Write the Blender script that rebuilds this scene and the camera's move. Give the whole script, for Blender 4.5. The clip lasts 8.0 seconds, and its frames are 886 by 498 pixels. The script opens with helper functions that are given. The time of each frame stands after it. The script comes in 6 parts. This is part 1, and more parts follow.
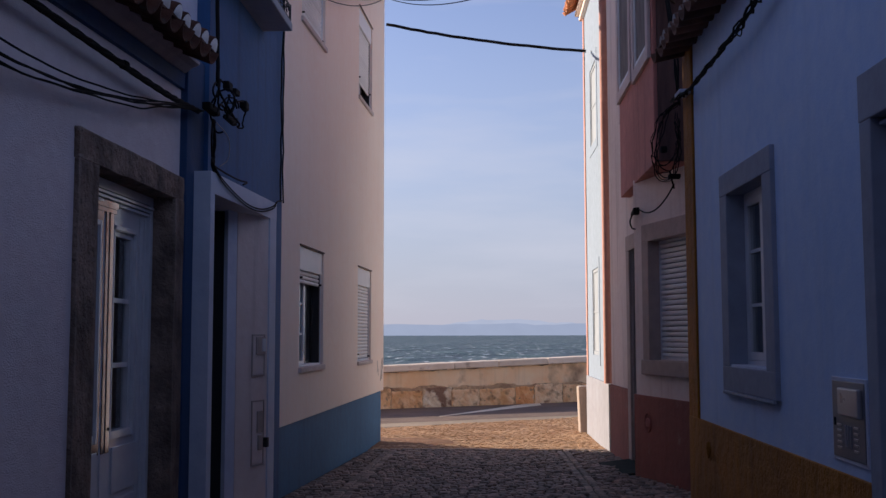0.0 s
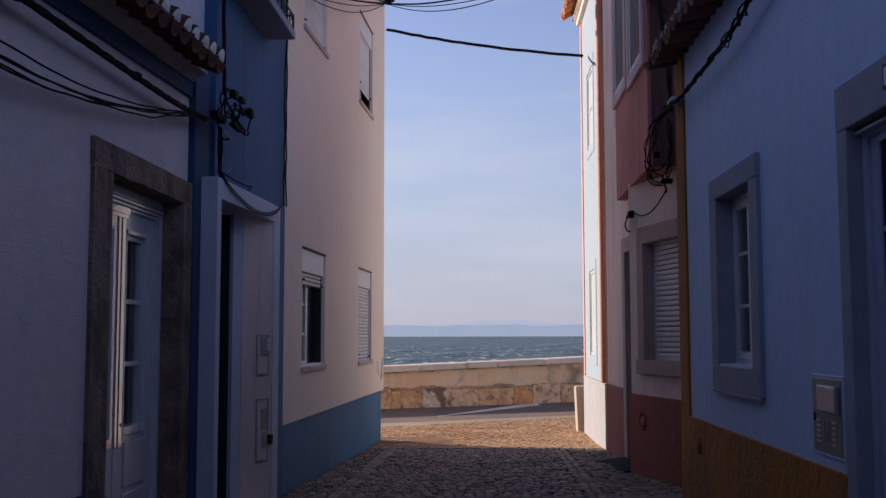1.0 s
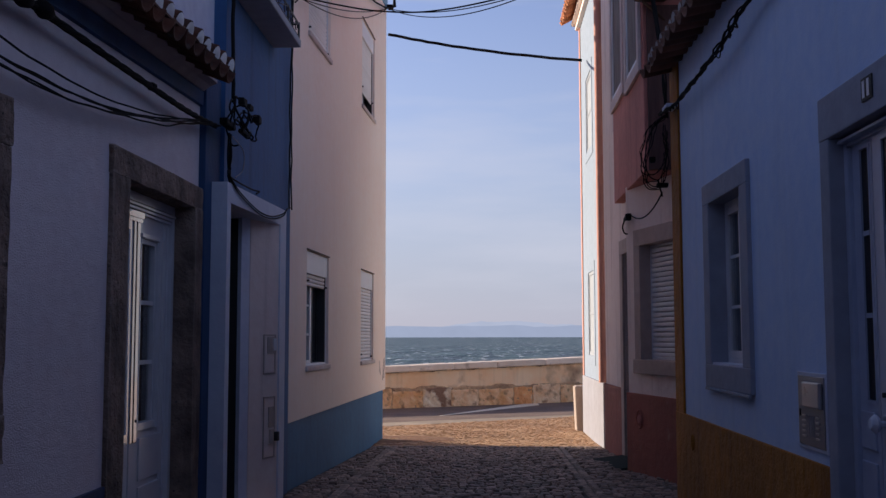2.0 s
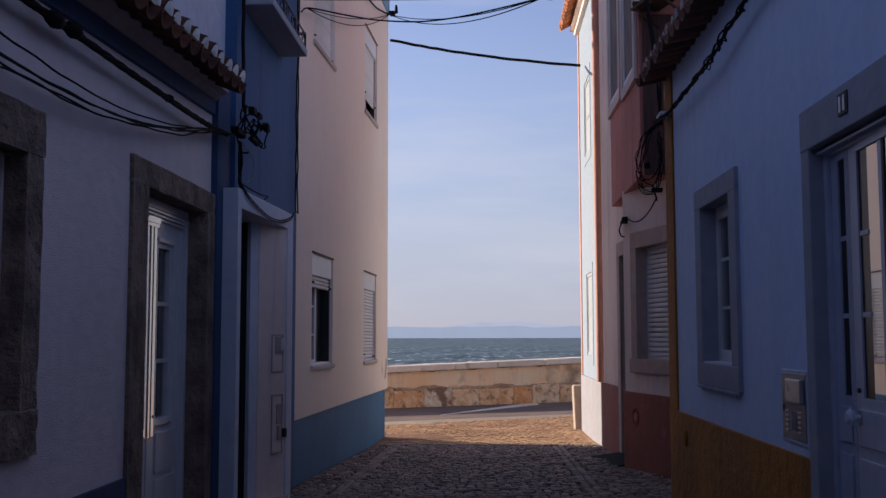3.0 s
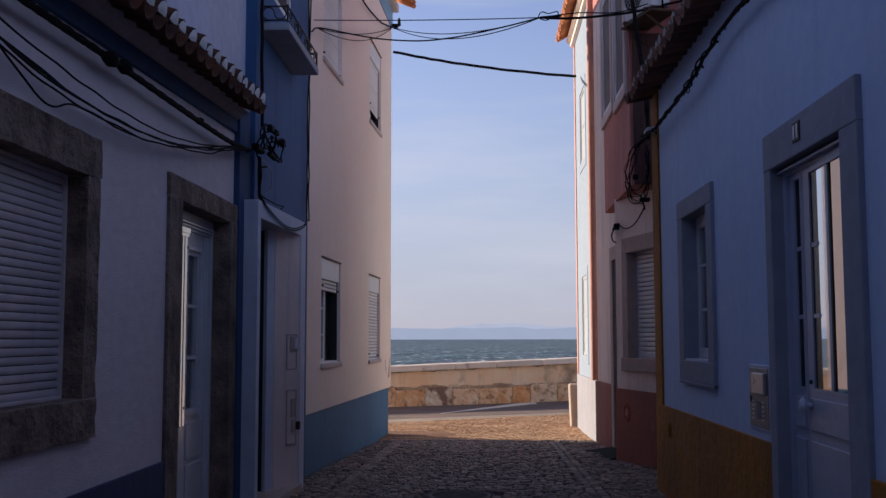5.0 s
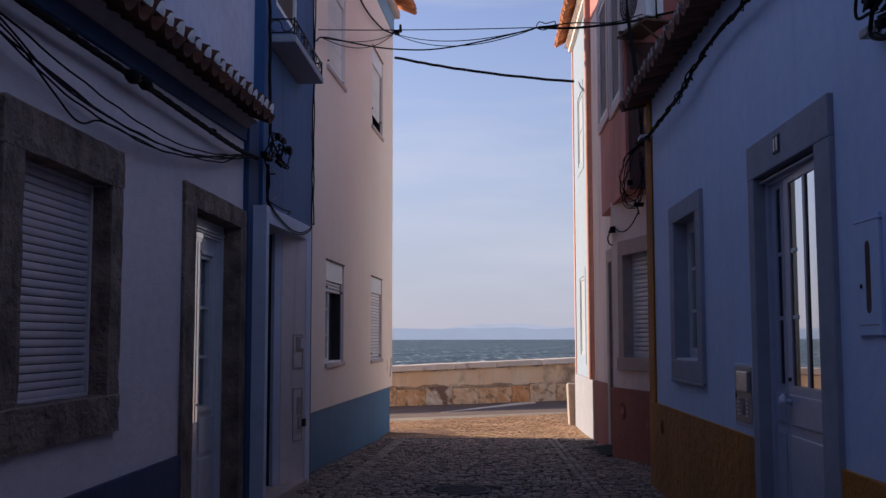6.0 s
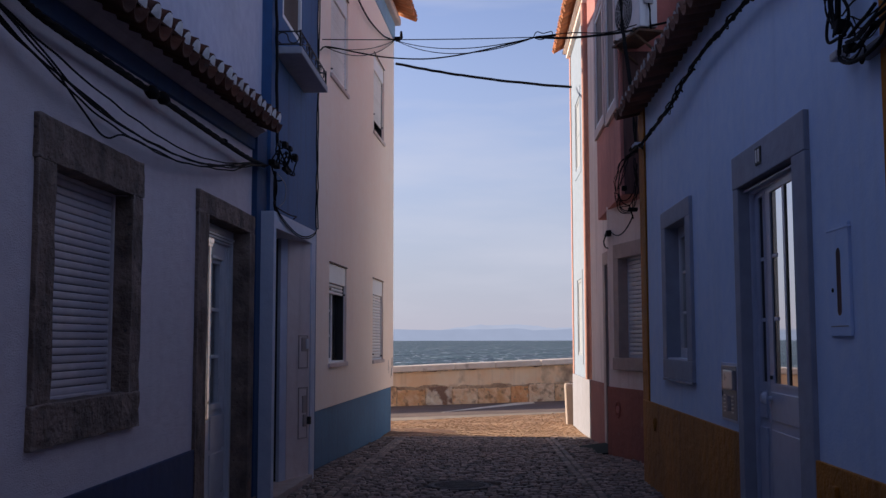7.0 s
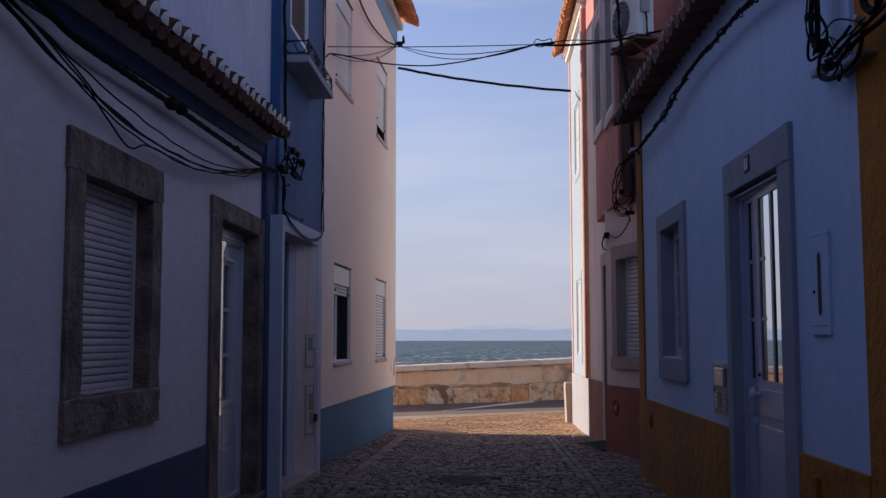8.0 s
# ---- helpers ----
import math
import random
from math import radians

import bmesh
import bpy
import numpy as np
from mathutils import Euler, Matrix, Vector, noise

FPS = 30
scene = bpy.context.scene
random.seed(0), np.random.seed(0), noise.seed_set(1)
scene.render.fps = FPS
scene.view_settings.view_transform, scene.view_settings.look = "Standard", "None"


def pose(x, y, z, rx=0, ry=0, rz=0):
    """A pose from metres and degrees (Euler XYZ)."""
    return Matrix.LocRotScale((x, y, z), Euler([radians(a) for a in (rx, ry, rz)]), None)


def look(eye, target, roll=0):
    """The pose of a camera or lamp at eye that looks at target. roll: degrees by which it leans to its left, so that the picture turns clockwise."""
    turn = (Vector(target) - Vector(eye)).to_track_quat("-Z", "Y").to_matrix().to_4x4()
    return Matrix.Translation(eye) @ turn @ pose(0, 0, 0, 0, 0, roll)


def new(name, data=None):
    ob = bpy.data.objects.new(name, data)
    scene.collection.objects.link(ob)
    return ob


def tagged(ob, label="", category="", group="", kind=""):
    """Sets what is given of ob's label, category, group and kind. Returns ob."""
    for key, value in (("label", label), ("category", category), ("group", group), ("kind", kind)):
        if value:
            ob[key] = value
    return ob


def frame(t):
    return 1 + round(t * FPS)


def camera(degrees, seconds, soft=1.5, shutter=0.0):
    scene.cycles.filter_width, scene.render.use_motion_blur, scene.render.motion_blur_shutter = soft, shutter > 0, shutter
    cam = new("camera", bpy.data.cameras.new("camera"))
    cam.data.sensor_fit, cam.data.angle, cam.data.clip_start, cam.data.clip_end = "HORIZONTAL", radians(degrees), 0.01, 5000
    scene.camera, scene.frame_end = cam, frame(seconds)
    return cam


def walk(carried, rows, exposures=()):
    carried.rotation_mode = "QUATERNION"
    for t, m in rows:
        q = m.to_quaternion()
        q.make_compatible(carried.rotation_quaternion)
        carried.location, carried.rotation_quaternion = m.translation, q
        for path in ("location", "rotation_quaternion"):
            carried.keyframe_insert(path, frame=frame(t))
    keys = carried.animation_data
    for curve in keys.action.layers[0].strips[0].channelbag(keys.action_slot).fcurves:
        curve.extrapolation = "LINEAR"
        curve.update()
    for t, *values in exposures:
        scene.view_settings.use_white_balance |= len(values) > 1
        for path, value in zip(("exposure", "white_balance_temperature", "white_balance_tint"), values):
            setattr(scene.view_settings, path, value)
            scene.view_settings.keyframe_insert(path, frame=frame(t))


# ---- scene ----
cam = camera(46.5, 8.0, soft=1.45)
PATH = [
    (0, (-0.132, -0.156, 1.559), (-0.22, 1.835, 1.725), -0.1),
    (0.5, (-0.122, -0.295, 1.554), (-0.209, 1.697, 1.721), -0.1),
    (1, (-0.116, -0.421, 1.551), (-0.203, 1.57, 1.719), -0.1),
    (1.5, (-0.117, -0.549, 1.547), (-0.204, 1.442, 1.716), -0.1),
    (3, (-0.122, -1.023, 1.535), (-0.209, 0.968, 1.706), -0.1),
    (3.5, (-0.12, -1.213, 1.53), (-0.207, 0.778, 1.702), -0.1),
    (4, (-0.119, -1.399, 1.525), (-0.206, 0.592, 1.697), -0.1),
    (4.5, (-0.119, -1.583, 1.519), (-0.205, 0.407, 1.692), -0.1),
    (6, (-0.111, -2.145, 1.516), (-0.197, -0.155, 1.69), -0.1),
    (6.5, (-0.104, -2.339, 1.515), (-0.19, -0.349, 1.69), -0.1),
    (7, (-0.105, -2.52, 1.512), (-0.19, -0.53, 1.688), -0.1),
    (7.5, (-0.11, -2.692, 1.51), (-0.195, -0.701, 1.686), -0.1),
    (8, (-0.119, -2.866, 1.505), (-0.204, -0.876, 1.681), -0.1),
]
walk(cam, [(t, look(eye, target, roll)) for t, eye, target, roll in PATH])

# ---- world, sun, exposure ----
scene.view_settings.exposure = 0.74
SUN_EL = 16.5                       # degrees above the horizon
SUN_FROM = Vector((-0.87, 0.47, 0))  # the low sun stands over the shore, to the left of the lane's end
world = bpy.data.worlds.new("sky_world")
scene.world = world
world.use_nodes = True
wn, wl = world.node_tree.nodes, world.node_tree.links
wn.clear()
sky = wn.new("ShaderNodeTexSky")
sky.sky_type = "NISHITA"
sky.sun_disc = False
sky.sun_elevation = radians(SUN_EL)
sky.sun_rotation = math.atan2(SUN_FROM.x, SUN_FROM.y)
sky.air_density, sky.dust_density, sky.ozone_density = 1.0, 0.3, 3.0
# thin high cloud: stretched noise by the sky's direction, mixed over the blue
co = wn.new("ShaderNodeTexCoord")
mp = wn.new("ShaderNodeMapping")
mp.inputs["Scale"].default_value = (2.2, 2.2, 13.0)
cn = wn.new("ShaderNodeTexNoise")
cn.inputs["Scale"].default_value, cn.inputs["Detail"].default_value = 2.0, 7.0
cr = wn.new("ShaderNodeValToRGB")
cr.color_ramp.elements[0].position, cr.color_ramp.elements[1].position = 0.49, 0.86
cr.color_ramp.elements[0].color, cr.color_ramp.elements[1].color = (0, 0, 0, 1), (0.44, 0.44, 0.44, 1)
cm = wn.new("ShaderNodeMixRGB")
cm.inputs[2].default_value = (3.95, 3.95, 4.6, 1)
tint = wn.new("ShaderNodeMixRGB")
tint.blend_type = "MULTIPLY"
tint.inputs[0].default_value = 1.0
tint.inputs[2].default_value = (1.22, 0.93, 0.99, 1)
bg = wn.new("ShaderNodeBackground")
SKY = bg.inputs["Strength"]
SKY.default_value = 0.103
wo = wn.new("ShaderNodeOutputWorld")
wl.new(co.outputs["Generated"], mp.inputs["Vector"])
wl.new(mp.outputs["Vector"], cn.inputs["Vector"])
wl.new(cn.outputs["Fac"], cr.inputs["Fac"])
wl.new(cr.outputs["Color"], cm.inputs[0])
wl.new(sky.outputs["Color"], tint.inputs[1])
# sea haze: the sky pales to lavender towards the horizon, all the way round
sx = wn.new("ShaderNodeSeparateXYZ")
hz = wn.new("ShaderNodeValToRGB")
hz.color_ramp.interpolation = "EASE"
hz.color_ramp.elements[0].position, hz.color_ramp.elements[1].position = 0.0, 0.36
hz.color_ramp.elements[0].color, hz.color_ramp.elements[1].color = (0.86, 0.86, 0.86, 1), (0.0, 0.0, 0.0, 1)
hm = wn.new("ShaderNodeMixRGB")
hm.inputs[2].default_value = (2.31, 2.60, 3.50, 1)
wl.new(co.outputs["Generated"], sx.inputs["Vector"])
wl.new(sx.outputs["Z"], hz.inputs["Fac"])
wl.new(hz.outputs["Color"], hm.inputs[0])
wl.new(tint.outputs["Color"], hm.inputs[1])
wl.new(hm.outputs["Color"], cm.inputs[1])
wl.new(cm.outputs["Color"], bg.inputs["Color"])
wl.new(bg.outputs["Background"], wo.inputs["Surface"])

sun = new("sun", bpy.data.lights.new("sun", "SUN"))
sun.data.energy, sun.data.angle, sun.data.color = 4.2, radians(0.6), (1.0, 0.86, 0.71)
sd = SUN_FROM.normalized() * math.cos(radians(SUN_EL)) + Vector((0, 0, math.sin(radians(SUN_EL))))
sun.matrix_basis = look(sd * 50, (0, 0, 0))


# ---- materials ----
def material(name, colour, rough=0.85, second=None, big=0.6, fine=60.0, bump=0.25, depth=0.004, vary=0.0, island=False,
             metal=0.0, wave=4.0, streaks=0.0, grain=(1, 1, 1), spots=None, coat=0.0, mid=9.0):
    """A surface with stains at one scale, grain and relief at another; colour may differ a little from piece to piece."""
    m = bpy.data.materials.new(name)
    m.use_nodes = True
    n, l = m.node_tree.nodes, m.node_tree.links
    p = n["Principled BSDF"]
    p.inputs["Roughness"].default_value, p.inputs["Metallic"].default_value = rough, metal
    p.inputs["Coat Weight"].default_value = coat
    geo = n.new("ShaderNodeNewGeometry")
    sc = n.new("ShaderNodeMapping")
    sc.inputs["Scale"].default_value = grain
    l.new(geo.outputs["Position"], sc.inputs["Vector"])

    def noise_at(scale, detail, vec=sc):
        t = n.new("ShaderNodeTexNoise")
        t.inputs["Scale"].default_value, t.inputs["Detail"].default_value = scale, detail
        l.new(vec.outputs["Vector"], t.inputs["Vector"])
        return t

    second = second or tuple(c * 0.82 for c in colour)
    mix = n.new("ShaderNodeMixRGB")
    mix.inputs[1].default_value, mix.inputs[2].default_value = (*second, 1), (*colour, 1)
    a = noise_at(big, 6.0)
    ramp = n.new("ShaderNodeValToRGB")
    ramp.color_ramp.elements[0].position, ramp.color_ramp.elements[1].position = 0.33, 0.62
    l.new(a.outputs["Fac"], ramp.inputs["Fac"])
    l.new(ramp.outputs["Color"], mix.inputs[0])
    out = mix.outputs["Color"]
    b = noise_at(mid, 5.0)
    m2 = n.new("ShaderNodeMixRGB")
    m2.blend_type = "OVERLAY"
    m2.inputs[0].default_value = 0.22
    l.new(out, m2.inputs[1])
    l.new(b.outputs["Fac"], m2.inputs[2])
    out = m2.outputs["Color"]
    if streaks:
        st = n.new("ShaderNodeMapping")
        st.inputs["Scale"].default_value = (7, 7, 0.45)
        l.new(geo.outputs["Position"], st.inputs["Vector"])
        s = noise_at(1.0, 5.0, st)
        r2 = n.new("ShaderNodeValToRGB")
        r2.color_ramp.elements[0].position, r2.color_ramp.elements[1].position = 0.52, 0.72
        r2.color_ramp.elements[0].color, r2.color_ramp.elements[1].color = (1, 1, 1, 1), (1 - streaks, 1 - streaks * 1.05, 1 - streaks * 1.1, 1)
        l.new(s.outputs["Fac"], r2.inputs["Fac"])
        m3 = n.new("ShaderNodeMixRGB")
        m3.blend_type = "MULTIPLY"
        m3.inputs[0].default_value = 1.0
        l.new(out, m3.inputs[1])
        l.new(r2.outputs["Color"], m3.inputs[2])
        out = m3.outputs["Color"]
    if spots:
        sp = noise_at(spots[0], 8.0)
        r3 = n.new("ShaderNodeValToRGB")
        r3.color_ramp.elements[0].position, r3.color_ramp.elements[1].position = spots[1], spots[1] + (spots[3] if len(spots) > 3 else 0.09)
        l.new(sp.outputs["Fac"], r3.inputs["Fac"])
        m4 = n.new("ShaderNodeMixRGB")
        m4.inputs[2].default_value = (*spots[2], 1)
        l.new(r3.outputs["Color"], m4.inputs[0])
        l.new(out, m4.inputs[1])
        out = m4.outputs["Color"]
    if vary:
        hsv = n.new("ShaderNodeHueSaturation")
        rng = n.new("ShaderNodeMapRange")
        rng.inputs["To Min"].default_value, rng.inputs["To Max"].default_value = 1 - vary, 1 + vary
        if island:
            l.new(geo.outputs["Random Per Island"], rng.inputs["Value"])
        else:
            oi = n.new("ShaderNodeObjectInfo")
            l.new(oi.outputs["Random"], rng.inputs["Value"])
        l.new(rng.outputs["Result"], hsv.inputs["Value"])
        l.new(out, hsv.inputs["Color"])
        out = hsv.outputs["Color"]
    l.new(out, p.inputs["Base Color"])
    g = noise_at(fine, 4.0)
    bm_ = n.new("ShaderNodeBump")
    bm_.inputs["Strength"].default_value, bm_.inputs["Distance"].default_value = bump, depth
    l.new(g.outputs["Fac"], bm_.inputs["Height"])
    lo = n.new("ShaderNodeBump")
    lo.inputs["Strength"].default_value, lo.inputs["Distance"].default_value = min(1, bump), depth * wave
    l.new(b.outputs["Fac"], lo.inputs["Height"])
    l.new(bm_.outputs["Normal"], lo.inputs["Normal"])
    l.new(lo.outputs["Normal"], p.inputs["Normal"])
    rr = n.new("ShaderNodeMapRange")
    rr.inputs["To Min"].default_value, rr.inputs["To Max"].default_value = max(0.02, rough - 0.08), min(1, rough + 0.08)
    l.new(b.outputs["Fac"], rr.inputs["Value"])
    l.new(rr.outputs["Result"], p.inputs["Roughness"])
    return m


M_WHITE = material("white_plaster", (0.735, 0.65, 0.675), 0.9, (0.67, 0.595, 0.62), streaks=0.03, fine=75, bump=0.9, depth=0.007, wave=1.2, grain=(1, 1, 1.7))
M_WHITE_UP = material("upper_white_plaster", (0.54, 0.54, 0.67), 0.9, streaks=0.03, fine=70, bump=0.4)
M_LILAC = material("pale_blue_plaster", (0.55, 0.69, 0.93), 0.88, (0.50, 0.635, 0.87), streaks=0.05, fine=60, bump=0.45, depth=0.004, wave=1.5)
M_BLUE = material("deep_blue_plaster", (0.032, 0.105, 0.26), 0.8, (0.027, 0.088, 0.22), streaks=0.2, fine=60, bump=0.35)
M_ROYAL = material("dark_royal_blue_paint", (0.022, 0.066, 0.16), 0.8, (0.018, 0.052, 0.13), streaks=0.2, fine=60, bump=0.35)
M_NAVY = material("navy_plinth_paint", (0.012, 0.035, 0.115), 0.75, streaks=0.2, bump=0.35)
M_CREAM = material("cream_pink_plaster", (0.96, 0.83, 0.73), 0.9, (0.93, 0.78, 0.685), streaks=0.03, fine=40, bump=0.45)
M_TEAL = material("teal_blue_plinth_paint", (0.055, 0.175, 0.34), 0.8, (0.042, 0.135, 0.27), streaks=0.15, bump=0.4)
M_FRIEZE = material("pale_blue_frieze_paint", (0.24, 0.41, 0.58), 0.85, bump=0.3)
M_MUSTARD = material("mustard_paint", (0.47, 0.17, 0.007), 0.85, (0.25, 0.088, 0.005), streaks=0.25, fine=50, bump=1.0, depth=0.008, spots=(3.5, 0.72, (0.25, 0.13, 0.03)))
M_RED = material("dark_red_plinth_paint", (0.33, 0.10, 0.075), 0.82, (0.22, 0.066, 0.05), streaks=0.25, fine=50, bump=0.8, spots=(4.0, 0.66, (0.36, 0.17, 0.14), 0.1))
M_BAY = material("faded_red_plaster", (0.53, 0.205, 0.175), 0.86, (0.41, 0.155, 0.135), streaks=0.25, spots=(5.0, 0.66, (0.50, 0.24, 0.21), 0.2), fine=40, bump=0.5)
M_PINKWHITE = material("pinkish_white_plaster", (0.82, 0.70, 0.65), 0.9, (0.71, 0.60, 0.56), streaks=0.2, fine=45, bump=0.5)
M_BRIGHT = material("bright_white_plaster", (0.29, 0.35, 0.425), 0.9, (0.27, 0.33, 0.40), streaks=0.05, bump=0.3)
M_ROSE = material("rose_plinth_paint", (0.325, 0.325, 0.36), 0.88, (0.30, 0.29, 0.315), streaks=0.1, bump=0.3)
M_TERRA = material("terracotta_paint", (0.66, 0.33, 0.26), 0.85, (0.58, 0.28, 0.21), bump=0.3)
M_GREYTRIM = material("grey_trim_paint", (0.33, 0.35, 0.42), 0.85, (0.28, 0.3, 0.36), fine=50, bump=0.4)
M_PALETRIM = material("pale_blue_trim_paint", (0.64, 0.67, 0.77), 0.85, (0.52, 0.55, 0.65), fine=50, bump=0.4)
M_BUFFTRIM = material("buff_stone_trim", (0.47, 0.37, 0.33), 0.88, (0.4, 0.32, 0.28), fine=40, bump=0.5)
M_WINTRIM = material("pale_window_trim", (0.66, 0.56, 0.54), 0.88, bump=0.3)
M_STONE = material("weathered_grey_stone", (0.30, 0.21, 0.165), 0.9, (0.12, 0.085, 0.068), big=4.0, fine=110, bump=1.0, depth=0.010,
                   spots=(30.0, 0.63, (0.07, 0.057, 0.05)), mid=18, streaks=0.25)
_n, _l = M_STONE.node_tree.nodes, M_STONE.node_tree.links
_p = _n["Principled BSDF"]
_geo, _ramp, _wear = _n.new("ShaderNodeNewGeometry"), _n.new("ShaderNodeValToRGB"), _n.new("ShaderNodeMixRGB")
_ramp.color_ramp.elements[0].position, _ramp.color_ramp.elements[1].position = 0.53, 0.60
_wear.inputs[2].default_value = (0.50, 0.40, 0.34, 1)
_base = _p.inputs["Base Color"].links[0].from_socket
_l.new(_geo.outputs["Pointiness"], _ramp.inputs["Fac"])
_l.new(_ramp.outputs["Color"], _wear.inputs[0])
_l.new(_base, _wear.inputs[1])
_l.new(_wear.outputs["Color"], _p.inputs["Base Color"])
M_LACQUER = material("white_lacquered_wood", (0.60, 0.60, 0.64), 0.32, (0.55, 0.55, 0.59), bump=0.06, depth=0.001, coat=0.3)
M_DOORBLUE = material("grey_blue_painted_wood", (0.42, 0.47, 0.60), 0.4, (0.38, 0.43, 0.55), bump=0.1, depth=0.001)
M_PVC = material("white_plastic_frame", (0.72, 0.72, 0.75), 0.4, bump=0.05, depth=0.001)
M_SLAT = material("shutter_slat_plastic", (0.56, 0.50, 0.52), 0.55, (0.51, 0.455, 0.47), bump=0.08, depth=0.001, vary=0.05)
M_SLATW = material("white_shutter_slat", (0.86, 0.85, 0.85), 0.5, bump=0.08, depth=0.001, vary=0.05)
M_TILE = material("old_roof_tile", (0.095, 0.027, 0.012), 0.9, (0.05, 0.015, 0.008), big=5, fine=50, bump=0.6, vary=0.3, spots=(14.0, 0.64, (0.05, 0.042, 0.038)))
M_TILED = material("brown_roof_tile", (0.19, 0.085, 0.055), 0.9, (0.11, 0.05, 0.036), big=5, fine=50, bump=0.6, vary=0.3)
M_TILEB = material("bright_roof_tile", (0.58, 0.22, 0.09), 0.9, (0.42, 0.15, 0.07), big=5, fine=50, bump=0.5, vary=0.25)
M_ALU = material("polished_aluminium", (0.35, 0.32, 0.335), 0.09, bump=0.01, depth=0.0005, metal=1.0)
M_EARTHSHADE = material("earth_with_shade", (0.27, 0.125, 0.058), 0.95, (0.17, 0.08, 0.04), big=6, fine=90, bump=1.0, depth=0.01)
M_BLIND = material("brown_curtain", (0.10, 0.075, 0.065), 0.9, (0.07, 0.05, 0.045), grain=(5, 5, 0.5), bump=0.3)
M_CREAMSLAT = material("cream_shutter", (0.36, 0.39, 0.42), 0.7, bump=0.1)
M_DARKMAT = material("dark_green_rubber", (0.012, 0.018, 0.014), 0.85, bump=0.3)
M_MORTAR = material("lime_mortar", (0.82, 0.80, 0.80), 0.95, (0.62, 0.6, 0.59), big=6, fine=60, bump=0.7)
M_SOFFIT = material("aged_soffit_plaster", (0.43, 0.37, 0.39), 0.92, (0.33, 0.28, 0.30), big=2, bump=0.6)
M_CABLE = material("black_cable_rubber", (0.011, 0.010, 0.011), 0.8, bump=0.1, depth=0.001)
M_IRON = material("wrought_iron", (0.018, 0.018, 0.02), 0.55, bump=0.3, depth=0.001, metal=0.2)
M_CASTIRON = material("cast_iron", (0.05, 0.048, 0.048), 0.6, bump=0.5, metal=0.5)
M_LID = material("worn_iron_lid", (0.12, 0.10, 0.095), 0.75, (0.07, 0.06, 0.055), big=8, bump=0.8, metal=0.2)
M_DULLMORTAR = material("weathered_mortar", (0.42, 0.38, 0.37), 0.95, (0.24, 0.2, 0.19), big=6, fine=60, bump=0.7)
M_GALV = material("grey_metal_box", (0.17, 0.175, 0.205), 0.45, (0.12, 0.125, 0.15), bump=0.1, depth=0.001, metal=0.3)
M_CHROME = material("dull_chrome", (0.40, 0.38, 0.39), 0.3, bump=0.03, depth=0.0005, metal=0.25)
M_PLASTICGREY = material("grey_box_plastic", (0.34, 0.33, 0.35), 0.5, bump=0.08, depth=0.001)
M_BEIGEBOX = material("aged_beige_panel", (0.50, 0.42, 0.38), 0.7, (0.40, 0.32, 0.28), bump=0.2)
M_RUSTSHADE = material("rust_and_shade_brown", (0.12, 0.06, 0.035), 0.85, (0.07, 0.04, 0.03), big=8, bump=0.5)
# dark brown that stands in for shade on the bay and in the letter slot
M_SHADEBROWN = material("shade_dark_brown", (0.10, 0.046, 0.042), 0.85, (0.065, 0.03, 0.028), big=4, grain=(6, 6, 0.6), bump=0.5)
# near-black stands in for the shade inside rooms, recesses and shutters
M_DARK = material("painted_shade_black", (0.02, 0.02, 0.022), 0.9, bump=0.1)
M_CURTAIN = material("net_curtain", (0.21, 0.19, 0.19), 0.95, (0.11, 0.095, 0.09), big=3, grain=(6, 6, 0.6), bump=0.3)
M_COBBLE = material("cobble_stone", (0.285, 0.20, 0.155), 0.72, (0.12, 0.085, 0.068), big=14, fine=70, bump=0.7, depth=0.005, vary=0.5, island=True)
M_COBBLE_ONE = material("cobble_stone_single", (0.285, 0.20, 0.155), 0.72, (0.12, 0.085, 0.068), big=14, fine=70, bump=0.7, depth=0.005, vary=0.5)
M_SETT = material("sand_coloured_sett", (0.53, 0.325, 0.18), 0.85, (0.38, 0.215, 0.11), big=1.3, fine=70, bump=0.5, depth=0.003, vary=0.09, island=True)
M_JOINT = material("earth_joint", (0.06, 0.048, 0.04), 0.95, (0.04, 0.033, 0.028), big=2, fine=80, bump=0.8, depth=0.006)
M_ASPHALT = material("worn_asphalt", (0.20, 0.13, 0.098), 0.9, (0.145, 0.095, 0.072), big=1.2, fine=120, bump=0.7, depth=0.005)
# paleness here stands for sunlight on the road streak
M_SUNSTREAK = material("painted_sunlight", (0.88, 0.76, 0.60), 0.9, (0.78, 0.66, 0.51), big=2, bump=0.5)
M_SEAPLASTER = material("stained_sea_wall_render", (0.98, 0.72, 0.48), 0.92, (0.95, 0.60, 0.34), big=0.9, fine=40, bump=0.8, streaks=0.10,
                        spots=(1.1, 0.535, (0.27, 0.15, 0.095), 0.16), mid=5)
M_SEASTONE = [material("wall_stone_" + nm, c, 0.92, d, big=3.4, fine=30, bump=1.0, depth=0.02, wave=1.8, mid=11, spots=sp)
              for nm, c, d, sp in (("ochre", (0.95, 0.62, 0.36), (0.80, 0.41, 0.18), (4.5, 0.53, (0.34, 0.17, 0.09), 0.16)),
                                   ("orange", (0.92, 0.48, 0.22), (0.70, 0.29, 0.11), (4.4, 0.55, (0.84, 0.66, 0.46), 0.16)),
                                   ("cream", (0.97, 0.71, 0.47), (0.88, 0.53, 0.29), (5.0, 0.53, (0.44, 0.24, 0.14), 0.16)),
                                   ("pitted", (0.93, 0.78, 0.60), (0.70, 0.46, 0.28), (3.2, 0.50, (0.30, 0.165, 0.11), 0.10)))]
